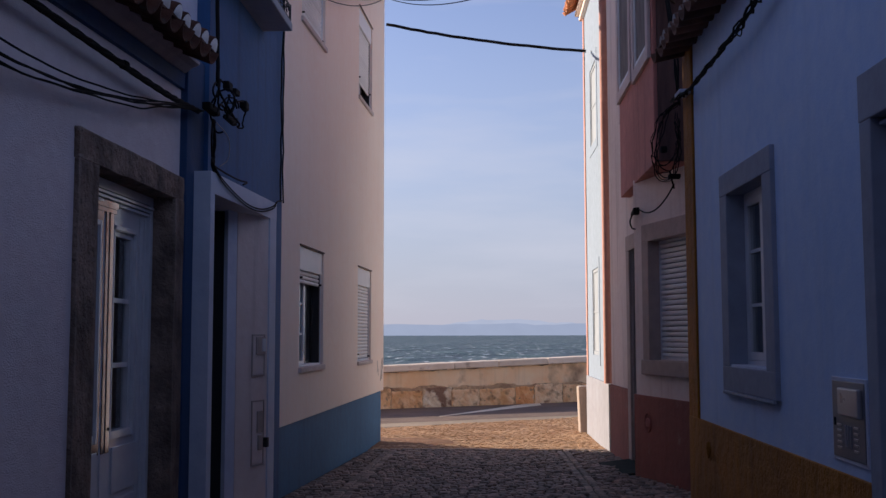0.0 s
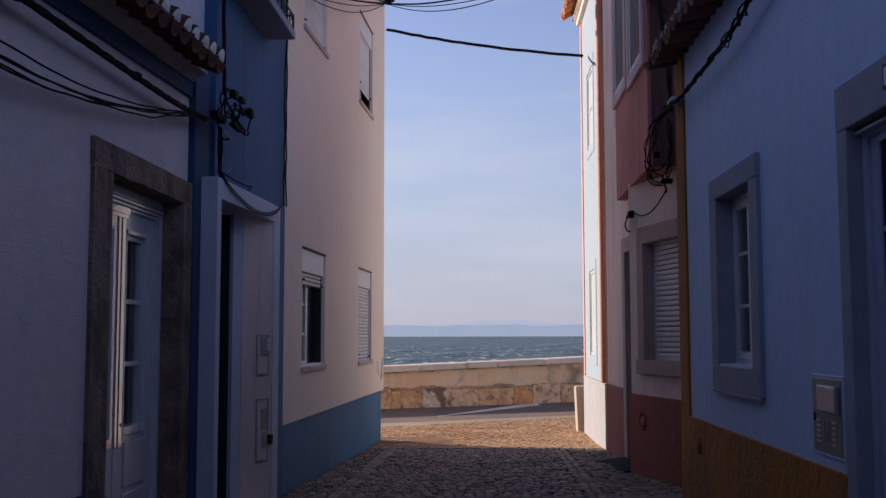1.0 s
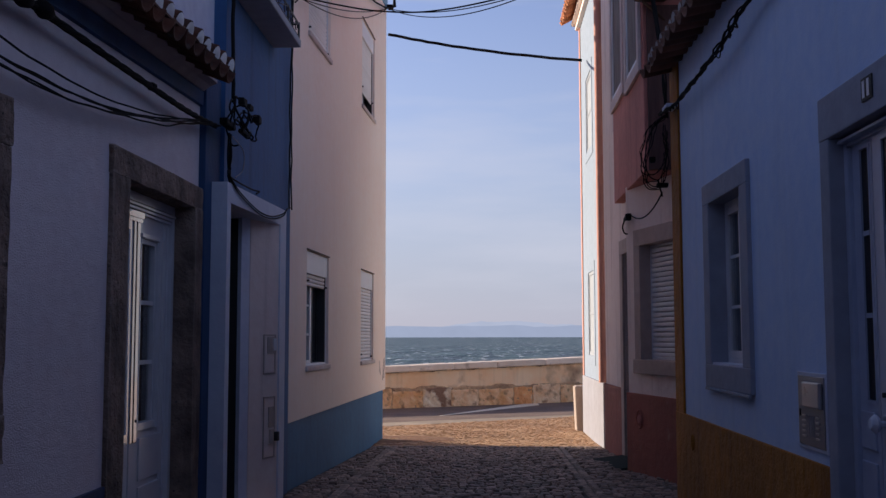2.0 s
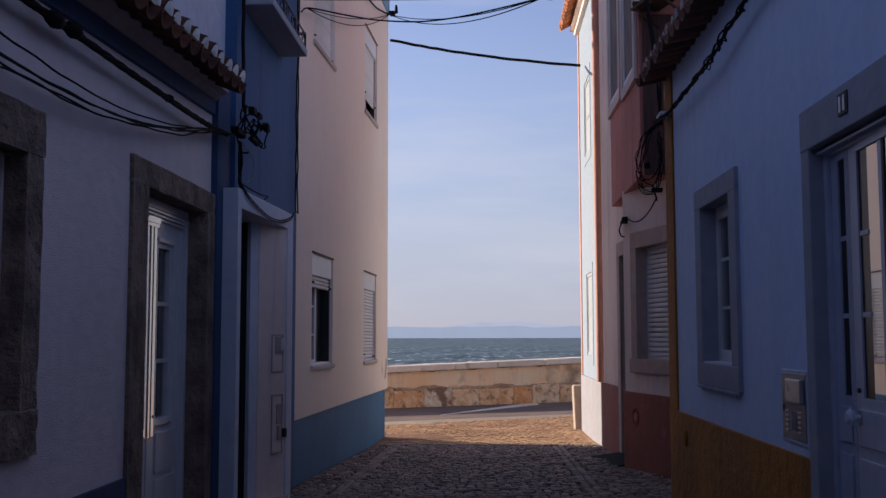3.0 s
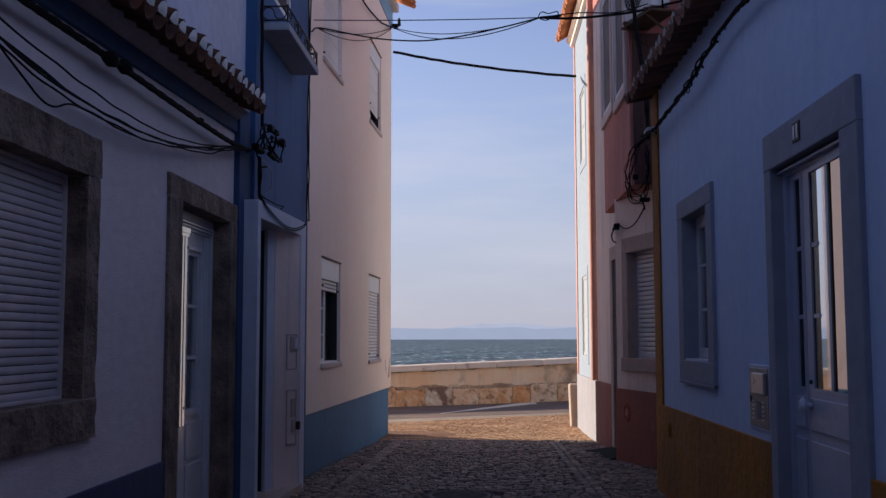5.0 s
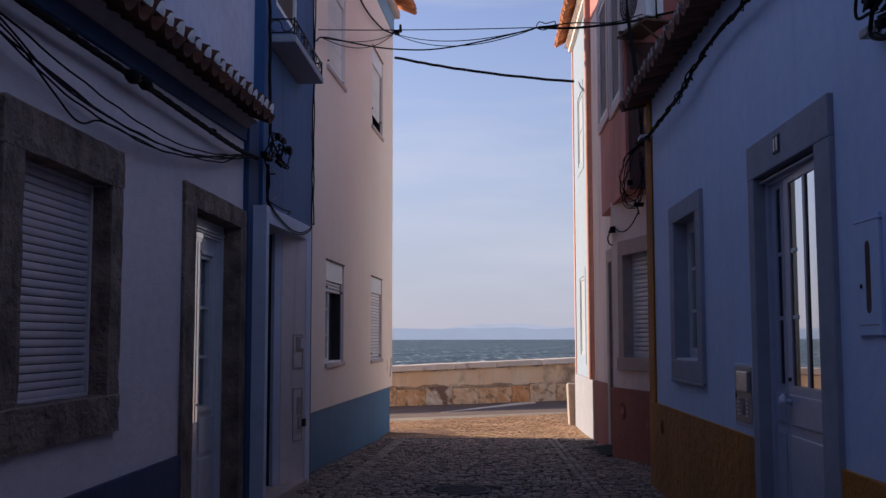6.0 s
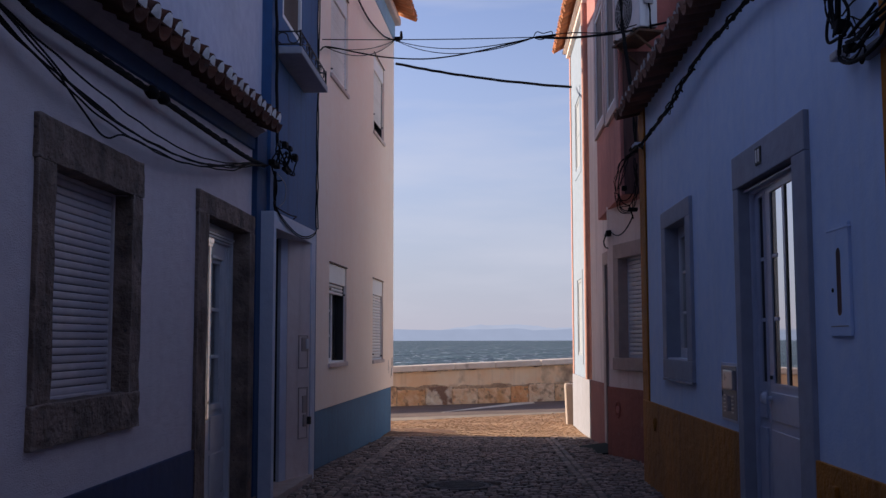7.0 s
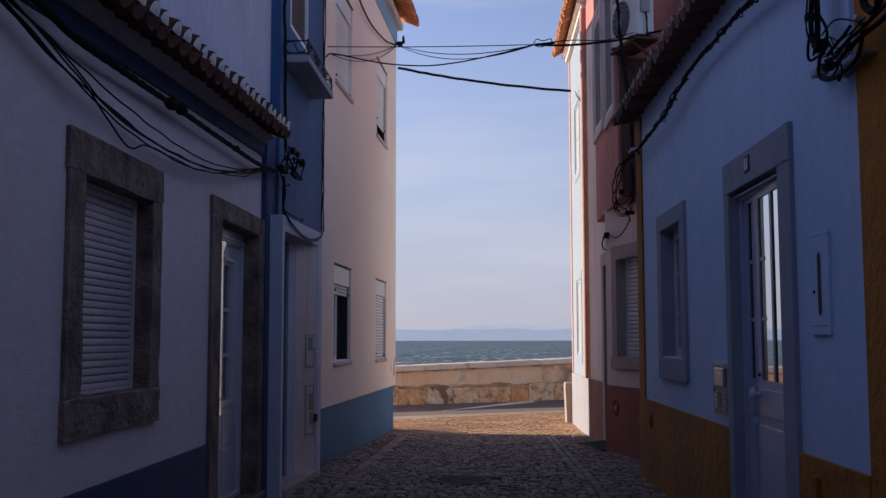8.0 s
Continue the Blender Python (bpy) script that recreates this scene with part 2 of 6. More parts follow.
M_BEDDING = material("sandy_wall_mortar", (0.66, 0.43, 0.26), 0.95, (0.34, 0.20, 0.12), big=3.0, fine=35, bump=1.0, depth=0.015, spots=(6.0, 0.54, (0.20, 0.12, 0.08), 0.14))
M_GUTTER = material("pale_gritty_cement", (0.36, 0.285, 0.21), 0.92, (0.28, 0.215, 0.155), big=1.4, fine=60, bump=0.7)
M_COPING = material("pale_coping_stone", (0.90, 0.74, 0.60), 0.9, (0.78, 0.62, 0.49), big=1.2, bump=0.6, vary=0.12, spots=(2.2, 0.60, (0.30, 0.20, 0.15), 0.14))
M_BOUNCE = material("unseen_bounce_paving", (0.70, 0.56, 0.42), 0.9, (0.60, 0.47, 0.34), big=0.8, fine=30, bump=0.6)
M_BOLLARD = material("pale_cast_concrete", (0.42, 0.335, 0.275), 0.9, bump=0.5)
M_ROOFSHEET = material("roof_underlay", (0.16, 0.09, 0.07), 0.9, bump=0.5)


def glass_material():
    m = bpy.data.materials.new("window_glass")
    m.use_nodes = True
    p = m.node_tree.nodes["Principled BSDF"]
    p.inputs["Base Color"].default_value = (0.9, 0.95, 0.95, 1)
    p.inputs["Roughness"].default_value = 0.015
    p.inputs["Transmission Weight"].default_value = 1.0
    p.inputs["IOR"].default_value = 1.5
    return m


M_GLASS = glass_material()
for _m in (M_DARKMAT, M_CABLE):
    _m.node_tree.nodes["Principled BSDF"].inputs["Specular IOR Level"].default_value = 0.12
# sun-protection film on the pale blue house's door
M_FILM = bpy.data.materials.new("mirrored_film_glass")
M_FILM.use_nodes = True
_p = M_FILM.node_tree.nodes["Principled BSDF"]
_p.inputs["Base Color"].default_value, _p.inputs["Metallic"].default_value, _p.inputs["Roughness"].default_value = (0.60, 0.60, 0.62, 1), 1.0, 0.03

# dull dark colour for a strip that stands in for the pane's shaded reveal
M_REVEALSHADE = bpy.data.materials.new("painted_reveal_shade")
M_REVEALSHADE.use_nodes = True
_p = M_REVEALSHADE.node_tree.nodes["Principled BSDF"]
_p.inputs["Base Color"].default_value, _p.inputs["Roughness"].default_value, _p.inputs["Specular IOR Level"].default_value = (0.012, 0.012, 0.015, 1), 0.25, 0.12


def sea_material():
    m = bpy.data.materials.new("choppy_sea_water")
    m.use_nodes = True
    n, l = m.node_tree.nodes, m.node_tree.links
    p = n["Principled BSDF"]
    p.inputs["Roughness"].default_value = 0.3
    p.inputs["Specular IOR Level"].default_value = 0.05
    p.inputs["IOR"].default_value = 1.33
    geo = n.new("ShaderNodeNewGeometry")

    def nz(scale, stretch, detail):
        mp_ = n.new("ShaderNodeMapping")
        mp_.inputs["Scale"].default_value = stretch
        l.new(geo.outputs["Position"], mp_.inputs["Vector"])
        t = n.new("ShaderNodeTexNoise")
        t.inputs["Scale"].default_value, t.inputs["Detail"].default_value = scale, detail
        l.new(mp_.outputs["Vector"], t.inputs["Vector"])
        return t
    swell, chop, foam = nz(0.09, (1, 0.45, 1), 6), nz(0.5, (1, 0.4, 1), 5), nz(0.75, (1, 0.16, 1), 7)
    c = n.new("ShaderNodeMixRGB")
    c.inputs[1].default_value, c.inputs[2].default_value = (0.003, 0.020, 0.023, 1), (0.034, 0.082, 0.074, 1)
    l.new(swell.outputs["Fac"], c.inputs[0])
    r = n.new("ShaderNodeValToRGB")
    r.color_ramp.elements[0].position, r.color_ramp.elements[1].position = 0.585, 0.67
    l.new(foam.outputs["Fac"], r.inputs["Fac"])
    w = n.new("ShaderNodeMixRGB")
    w.inputs[2].default_value = (0.6, 0.62, 0.62, 1)
    l.new(r.outputs["Color"], w.inputs[0])
    l.new(c.outputs["Color"], w.inputs[1])
    l.new(w.outputs["Color"], p.inputs["Base Color"])
    b1 = n.new("ShaderNodeBump")
    b1.inputs["Strength"].default_value, b1.inputs["Distance"].default_value = 1.0, 6.0
    l.new(swell.outputs["Fac"], b1.inputs["Height"])
    b2 = n.new("ShaderNodeBump")
    b2.inputs["Strength"].default_value, b2.inputs["Distance"].default_value = 1.0, 1.6
    l.new(chop.outputs["Fac"], b2.inputs["Height"])
    l.new(b1.outputs["Normal"], b2.inputs["Normal"])
    l.new(b2.outputs["Normal"], p.inputs["Normal"])
    return m


# distance haze is painted as a pale blue glow that takes no light
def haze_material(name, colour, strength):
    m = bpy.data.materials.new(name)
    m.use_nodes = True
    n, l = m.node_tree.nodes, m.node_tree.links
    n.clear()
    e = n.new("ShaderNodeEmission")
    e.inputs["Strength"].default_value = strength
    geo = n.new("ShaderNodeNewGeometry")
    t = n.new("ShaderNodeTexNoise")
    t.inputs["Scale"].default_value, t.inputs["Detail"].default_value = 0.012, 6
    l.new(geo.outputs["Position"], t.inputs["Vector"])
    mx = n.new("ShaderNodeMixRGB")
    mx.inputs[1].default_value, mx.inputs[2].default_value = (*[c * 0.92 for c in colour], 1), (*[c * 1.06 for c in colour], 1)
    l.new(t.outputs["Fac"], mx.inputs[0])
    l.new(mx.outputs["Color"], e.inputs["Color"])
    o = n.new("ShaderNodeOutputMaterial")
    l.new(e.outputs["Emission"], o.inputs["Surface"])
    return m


M_SEA = sea_material()
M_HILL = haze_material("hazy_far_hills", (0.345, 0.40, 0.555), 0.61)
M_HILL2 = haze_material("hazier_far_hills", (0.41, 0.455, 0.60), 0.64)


# ---- building helpers ----
class Facade:
    """A wall's own axes: u along it, w out of it towards the lane, z up."""
    def __init__(self, p, q, out):
        p, q = Vector((*p, 0)), Vector((*q, 0))
        d = (q - p).normalized()
        n = Vector((d.y, -d.x, 0))
        if n.x * out < 0:
            n = -n
        self.m = Matrix(((d.x, n.x, 0, p.x), (d.y, n.y, 0, p.y), (0, 0, 1, 0), (0, 0, 0, 1)))
        self.flip = self.m.determinant() < 0
        self.length = (q - p).length

    def at(self, u, w, z):
        return self.m @ Vector((u, w, z))


WORLD = Facade((0, 0), (1, 0), 1)
WORLD.m, WORLD.flip = Matrix.Identity(4), False


def box(bm, u0, u1, w0, w1, z0, z1, bevel=0.0, rot=None):
    """One closed block, its edges rounded off by bevel."""
    u0, u1 = min(u0, u1), max(u0, u1)
    w0, w1 = min(w0, w1), max(w0, w1)
    if bevel <= 0:
        v = [bm.verts.new(c) for c in ((u0, w0, z0), (u1, w0, z0), (u1, w1, z0), (u0, w1, z0),
                                       (u0, w0, z1), (u1, w0, z1), (u1, w1, z1), (u0, w1, z1))]
        for f in ((3, 2, 1, 0), (4, 5, 6, 7), (0, 1, 5, 4), (1, 2, 6, 5), (2, 3, 7, 6), (3, 0, 4, 7)):
            bm.faces.new([v[i] for i in f])
    else:
        t = bmesh.new()
        box(t, u0, u1, w0, w1, z0, z1)
        bmesh.ops.bevel(t, geom=t.edges[:], offset=min(bevel, (u1 - u0) * 0.4, (w1 - w0) * 0.4, (z1 - z0) * 0.4), segments=2, affect="EDGES", profile=0.6)
        me = bpy.data.meshes.new("tmp")
        t.to_mesh(me)
        t.free()
        bm.from_mesh(me)
        bpy.data.meshes.remove(me)
    return bm


def cylinder(bm, a, b, r0, r1=None, seg=12):
    """A closed round bar from a to b."""
    a, b = Vector(a), Vector(b)
    r1 = r0 if r1 is None else r1
    q = (b - a).to_track_quat("Z", "Y")
    ring = []
    for c, r in ((a, r0), (b, r1)):
        ring.append([bm.verts.new(c + q @ Vector((r * math.cos(t), r * math.sin(t), 0))) for t in (2 * math.pi * i / seg for i in range(seg))])
    for i in range(seg):
        j = (i + 1) % seg
        bm.faces.new((ring[0][i], ring[0][j], ring[1][j], ring[1][i]))
    bm.faces.new(ring[0][::-1])
    bm.faces.new(ring[1])
    return bm


def tube(bm, pts, r, seg=7, closed=False):
    """A bent bar through the points."""
    pts = [Vector(p) for p in pts]
    rings = []
    for i, p in enumerate(pts):
        d = (pts[min(i + 1, len(pts) - 1)] - pts[max(i - 1, 0)]).normalized()
        side = d.cross(Vector((0.13, 0.21, 1))).normalized()
        up = side.cross(d)
        rr = r[i] if isinstance(r, (list, tuple)) else r
        rings.append([bm.verts.new(p + side * rr * math.cos(t) + up * rr * math.sin(t)) for t in (2 * math.pi * k / seg for k in range(seg))])
    for a, b in zip(rings, rings[1:]):
        for k in range(seg):
            j = (k + 1) % seg
            f = bm.faces.new((a[k], a[j], b[j], b[k]))
            f.smooth = True
    bm.faces.new(rings[0][::-1])
    bm.faces.new(rings[-1])
    return bm


def finish(name, bm, mat, fr=WORLD):
    bm.transform(fr.m)
    if fr.flip:
        bmesh.ops.reverse_faces(bm, faces=bm.faces[:])
    me = bpy.data.meshes.new(name)
    bm.to_mesh(me)
    bm.free()
    for m in (mat if isinstance(mat, (list, tuple)) else [mat]):
        me.materials.append(m)
    return new(name, me)


def part(name, bm, mat, parent, label="", fr=WORLD):
    ob = finish(name, bm, mat, fr)
    ob.parent = parent
    if parent.type == "EMPTY":
        ob.matrix_parent_inverse = parent.matrix_basis.inverted()
    return tagged(ob, label)


def thing(name, place, label, category, group="", kind=""):
    e = new(name)
    e.empty_display_size = 0.1
    e.matrix_basis = Matrix.Translation(place)
    return tagged(e, label, category, group, kind)


def slab(bm, u0, u1, z0, z1, w0, w1, holes=()):
    """A wall from w0 to w1 thick, with square openings (u0, u1, z0, z1) right through it."""
    us = sorted({u0, u1, *[h[i] for h in holes for i in (0, 1) if u0 < h[i] < u1]})
    zs = sorted({z0, z1, *[h[i] for h in holes for i in (2, 3) if z0 < h[i] < z1]})

    def solid(i, j):
        if not (0 <= i < len(us) - 1 and 0 <= j < len(zs) - 1):
            return False
        a, b = (us[i] + us[i + 1]) / 2, (zs[j] + zs[j + 1]) / 2
        return not any(h[0] < a < h[1] and h[2] < b < h[3] for h in holes)
    cache = {}

    def v(i, j, w):
        key = (i, j, w)
        if key not in cache:
            cache[key] = bm.verts.new((us[i], w, zs[j]))
        return cache[key]
    for i in range(len(us) - 1):
        for j in range(len(zs) - 1):
            if not solid(i, j):
                continue
            bm.faces.new((v(i, j, w0), v(i + 1, j, w0), v(i + 1, j + 1, w0), v(i, j + 1, w0)))
            bm.faces.new((v(i, j + 1, w1), v(i + 1, j + 1, w1), v(i + 1, j, w1), v(i, j, w1)))
            for di, dj, a, b in ((-1, 0, (i, j), (i, j + 1)), (1, 0, (i + 1, j + 1), (i + 1, j)), (0, -1, (i + 1, j), (i, j)), (0, 1, (i, j + 1), (i + 1, j + 1))):
                if not solid(i + di, j + dj):
                    bm.faces.new((v(*a, w0), v(*b, w0), v(*b, w1), v(*a, w1)))
    bmesh.ops.recalc_face_normals(bm, faces=bm.faces[:])
    return bm


def chipped(bm, amount, seed):
    """Uneven, slightly worn edges on a stone block."""
    bmesh.ops.subdivide_edges(bm, edges=[e for e in bm.edges if e.calc_length() > 0.12], cuts=9, use_grid_fill=True)
    for v in bm.verts:
        k = noise.noise_vector(v.co * 9.0 + Vector((seed, 0, 0)))
        v.co += k * amount + noise.noise_vector(v.co * 31.0 + Vector((seed, 3, 0))) * amount * 0.7
    return bm


def stone_block(name, fr, parent, u0, u1, w0, w1, z0, z1, mat=None, seed=0.0, wear=0.0065):
    bm = box(bmesh.new(), u0, u1, w0, w1, z0, z1, 0.008)
    chipped(bm, wear, seed)
    return part(name, bm, mat or M_STONE, parent, fr=fr)


def shared(name, mesh_ob, parent, m):
    """Another piece on the same mesh."""
    ob = new(name, mesh_ob.data)
    ob.parent = parent
    if parent.type == "EMPTY":
        ob.matrix_parent_inverse = parent.matrix_basis.inverted()
    ob.matrix_basis = m
    return ob


def gz(x, y):
    """Height of the lane: level, then falling towards the sea."""
    if y < 8.5:
        return 0.0
    if y < 16.5:
        return -0.024 * (y - 8.5)
    return -0.192 - 0.011 * min(y - 16.5, 12)


A = Facade((-2.28, 0), (-2.28, 1), 1)
B = Facade((-2.20, 0), (-2.20, 1), 1)
C = Facade((-2.20, 10.04), (-1.896, 17.0), 1)
D = Facade((1.672, 2.5), (1.605, 8.8), -1)
E1 = Facade((2.4, 9.2), (1.64, 12.1), -1)
E2 = Facade((1.80, 12.3), (1.66, 15.12), -1)
W = Facade((1.66, 15.3), (1.66, 18.75), -1)

# ---- ground, road, sea, distance ----
def sheet(name, mat, x0, x1, y0, y1, nx, ny, lift, edge=None):
    bm = bmesh.new()
    rows = []
    for j in range(ny + 1):
        row = []
        for i in range(nx + 1):
            x, y = x0 + (x1 - x0) * i / nx, y0 + (y1 - y0) * j / ny
            if edge:
                lo, hi = edge(x)
                y = lo + (hi - lo) * j / ny
            row.append(bm.verts.new((x, y, gz(x, y) + lift)))
        rows.append(row)
    for j in range(ny):
        for i in range(nx):
            bm.faces.new((rows[j][i], rows[j][i + 1], rows[j + 1][i + 1], rows[j + 1][i]))
    return finish(name, bm, mat)


def wall_line(x):
    """Where the sea wall's foot runs."""
    return 27.65 + 0.664 * x


def road_line(x):
    return 22.4 + 0.64 * x


tagged(sheet("ground", M_JOINT, -60, 60, -40, 30, 60, 70, -0.016), "earth bed under the lane and the houses", "ground", kind="structure")
tagged(sheet("road", M_ASPHALT, -16, 16, 0, 0, 64, 8, 0.006, lambda x: (road_line(x), wall_line(x) + 0.2)), "worn grey asphalt road along the sea wall", "road", kind="structure")
# sunlit streak on the road, put in as a pale flat strip
tagged(sheet("cement_strip", M_SUNSTREAK, -1.25, 1.25, 0, 0, 24, 6, 0.011, lambda x: (23.0 + (x + 1.25) * 1.8, min(23.12 + (x + 1.25) * 2.4, wall_line(x) - 0.05))), "bright sun streak across the asphalt, painted as a pale strip", "road patch", kind="structure")
tagged(sheet("gutter_strip", M_GUTTER, -4.4, 3.4, 0, 0, 60, 3, 0.003, lambda x: (road_line(x) - 1.0 + 0.10 * (x + 2) + 0.22 * noise.noise(Vector((x * 1.7, 0, 3))), road_line(x) + 0.03)), "pale gritty cement strip beside the asphalt", "gutter", kind="structure")
# unseen pale strips added to bounce warm sunlight onto the sea wall
for a, b, y0 in ((-16.0, -4.5, 17.2), (3.5, 16.0, 18.9)):
    tagged(sheet("pavement", M_BOUNCE, a, b, 0, 0, 24, 6, 0.004, lambda x: (y0, max(y0 + 0.1, road_line(x)))), "unseen pale strip added to bounce sunlight onto the sea wall", "pavement", kind="structure")
bm = bmesh.new()
for a, b, c, d in (((-4000, 31.5), (4000, 31.5), (4000, 4700), (-4000, 4700)), ((-4000, 12), (-30, 12), (-30, 31.5), (-4000, 31.5))):
    bm.faces.new([bm.verts.new((*p, -1.3)) for p in (a, b, c, d)])
tagged(finish("water", bm, M_SEA), "choppy grey-green sea with small white crests", "sea", kind="structure")


def ridge(name, mat, y, height, seed, x0, x1, label):
    bm = bmesh.new()
    top, low = [], []
    for i in range(161):
        x = x0 + (x1 - x0) * i / 160
        f = math.sin(math.pi * i / 160) ** 0.5
        h = height * f * (0.84 + 0.13 * noise.fractal(Vector((x * 0.006, seed, 0)), 0.7, 2.0, 6))
        low.append(bm.verts.new((x, y, -1.4)))
        top.append(bm.verts.new((x, y + 60, max(1.0, h) - 1.4)))
    for i in range(160):
        bm.faces.new((low[i], low[i + 1], top[i + 1], top[i]))
    return tagged(finish(name, bm, mat), label, "hills", kind="structure")


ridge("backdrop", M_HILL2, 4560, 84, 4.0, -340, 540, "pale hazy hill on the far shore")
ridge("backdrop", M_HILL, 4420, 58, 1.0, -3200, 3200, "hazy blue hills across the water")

# ---- sea wall ----
sea_wall = thing("sea_wall", (0, wall_line(0), gz(0, 27)), "stained ochre sea wall with a base course of stone blocks", "wall", kind="structure")
SW = Facade((-2.6, wall_line(-2.6)), (2.67, wall_line(2.67)), -1)
SW.m = Facade((-2.6, wall_line(-2.6)), (2.67, wall_line(2.67)), 1).m.copy()
if SW.m.col[1].y > 0:
    SW.m.col[1] = -SW.m.col[1]
SW.flip = SW.m.determinant() < 0
bm = bmesh.new()


def sw_top(u):
    return 0.625 + 0.025 * u


def sw_mid(u):
    return 0.215 - 0.003 * u


n = 40
cells = []
for i in range(n + 1):
    u = -14 + 34 * i / n
    cells.append([bm.verts.new((u, w, z)) for w, z in ((-0.5, -1), (-0.04, -1), (-0.03, sw_top(u)), (-0.5, sw_top(u)))])
for a, b in zip(cells, cells[1:]):
    for k in range(4):
        bm.faces.new((a[k], b[k], b[(k + 1) % 4], a[(k + 1) % 4]))
bm.faces.new(cells[0])
bm.faces.new(cells[-1][::-1])
bmesh.ops.recalc_face_normals(bm, faces=bm.faces[:])
part("wall", bm, M_SEAPLASTER, sea_wall, fr=SW)
rs = random.Random(5)
# rough mortar wash behind and between the base stones, its upper edge broken
bm = bmesh.new()
cells = []
for i in range(181):
    u = -6.0 + 0.1 * i
    edge_z = sw_mid(u) + 0.03 + 0.09 * noise.fractal(Vector((u * 1.3, 2.0, 0)), 0.8, 2.0, 4)
    cells.append([bm.verts.new(c) for c in ((u, -0.05, -0.9), (u, 0.012 + 0.012 * noise.noise(Vector((u * 3, 0, 1))), -0.9), (u, 0.010 + 0.014 * noise.noise(Vector((u * 3, 0, 4))), edge_z - 0.03), (u, -0.05, edge_z))])
for a, b in zip(cells, cells[1:]):
    for k in range(4):
        bm.faces.new((a[k], b[k], b[(k + 1) % 4], a[(k + 1) % 4]))
bmesh.ops.recalc_face_normals(bm, faces=bm.faces[:])
part("mortar_bed", bm, M_BEDDING, sea_wall, "crumbling sandy mortar", fr=SW)
u = -6.0
COURSE = [(0.0, 0.91, 0), (0.91, 1.78, 3), (1.78, 2.64, 2), (2.64, 3.8, 0), (3.8, 4.43, 1), (4.43, 5.4, 2), (5.4, 6.3, 0)]
while u < 12:
    w_ = rs.uniform(0.55, 1.0)
    kind_ = rs.choice((0, 0, 1, 2, 2, 3))
    if u < 0 < u + w_ + 0.3:
        w_ = -u
    for a, b, k in COURSE:
        if abs(u - a) < 0.01:
            u, w_, kind_ = a, b - a, k
    bm = box(bmesh.new(), u + 0.012, u + w_ - 0.012, -0.045, rs.uniform(0.02, 0.045), -0.62, sw_mid(u + w_ / 2) - rs.uniform(-0.01, 0.08), 0.045)
    chipped(bm, 0.03, u)
    part("stone_block", bm, M_SEASTONE[kind_], sea_wall, fr=SW)
    u += w_
u = -6.0
while u < 12:
    w_ = rs.uniform(1.3, 2.3)
    z = sw_top(u + w_ / 2)
    bm = chipped(box(bmesh.new(), 0.004, w_ - 0.004, -0.56, 0.08, 0.0, 0.165, 0.03), 0.008, u)
    for v in bm.verts:
        v.co.z += 0.026 * (v.co.x - w_ / 2) + z
        v.co.x += u
    part("coping_stone", bm, M_COPING, sea_wall, fr=SW)
    u += w_

# broken dark strips that paint the shadow and dirt under the coping
u = -6.0
while u < 12:
    w_ = rs.uniform(0.5, 1.4)
    bm = bmesh.new()
    n_ = 12
    sec = []
    for i in range(n_ + 1):
        v_ = u + w_ * i / n_
        t_ = 0.012 + 0.045 * max(0.0, noise.fractal(Vector((v_ * 2.2, 9.0, 0)), 0.8, 2.0, 4)) * math.sin(math.pi * i / n_)
        sec.append([bm.verts.new((v_, w2, sw_top(v_) + dz)) for w2, dz in ((-0.04, 0.008), (-0.022, 0.008), (-0.022, -t_), (-0.04, -t_))])
    for a, b in zip(sec, sec[1:]):
        for k in range(4):
            bm.faces.new((a[k], b[k], b[(k + 1) % 4], a[(k + 1) % 4]))
    bm.faces.new(sec[0])
    bm.faces.new(sec[-1][::-1])
    bmesh.ops.recalc_face_normals(bm, faces=bm.faces[:])
    part("joint", bm, M_RUSTSHADE, sea_wall, fr=SW)
    u += w_ + rs.uniform(0.05, 0.5)

bm = box(bmesh.new(), 1.52, 2.02, 18.9, 19.3, gz(0, 19) - 0.05, 0.62, 0.05)
for v in bm.verts:
    if v.co.z > 0.3:
        v.co.x += 0.03 if v.co.x < 1.7 else -0.03
        v.co.x -= 0.06 if v.co.x < 1.7 else 0
tagged(finish("bollard", bm, M_BOLLARD), "pale concrete bollard block beside the white house", "bollard")


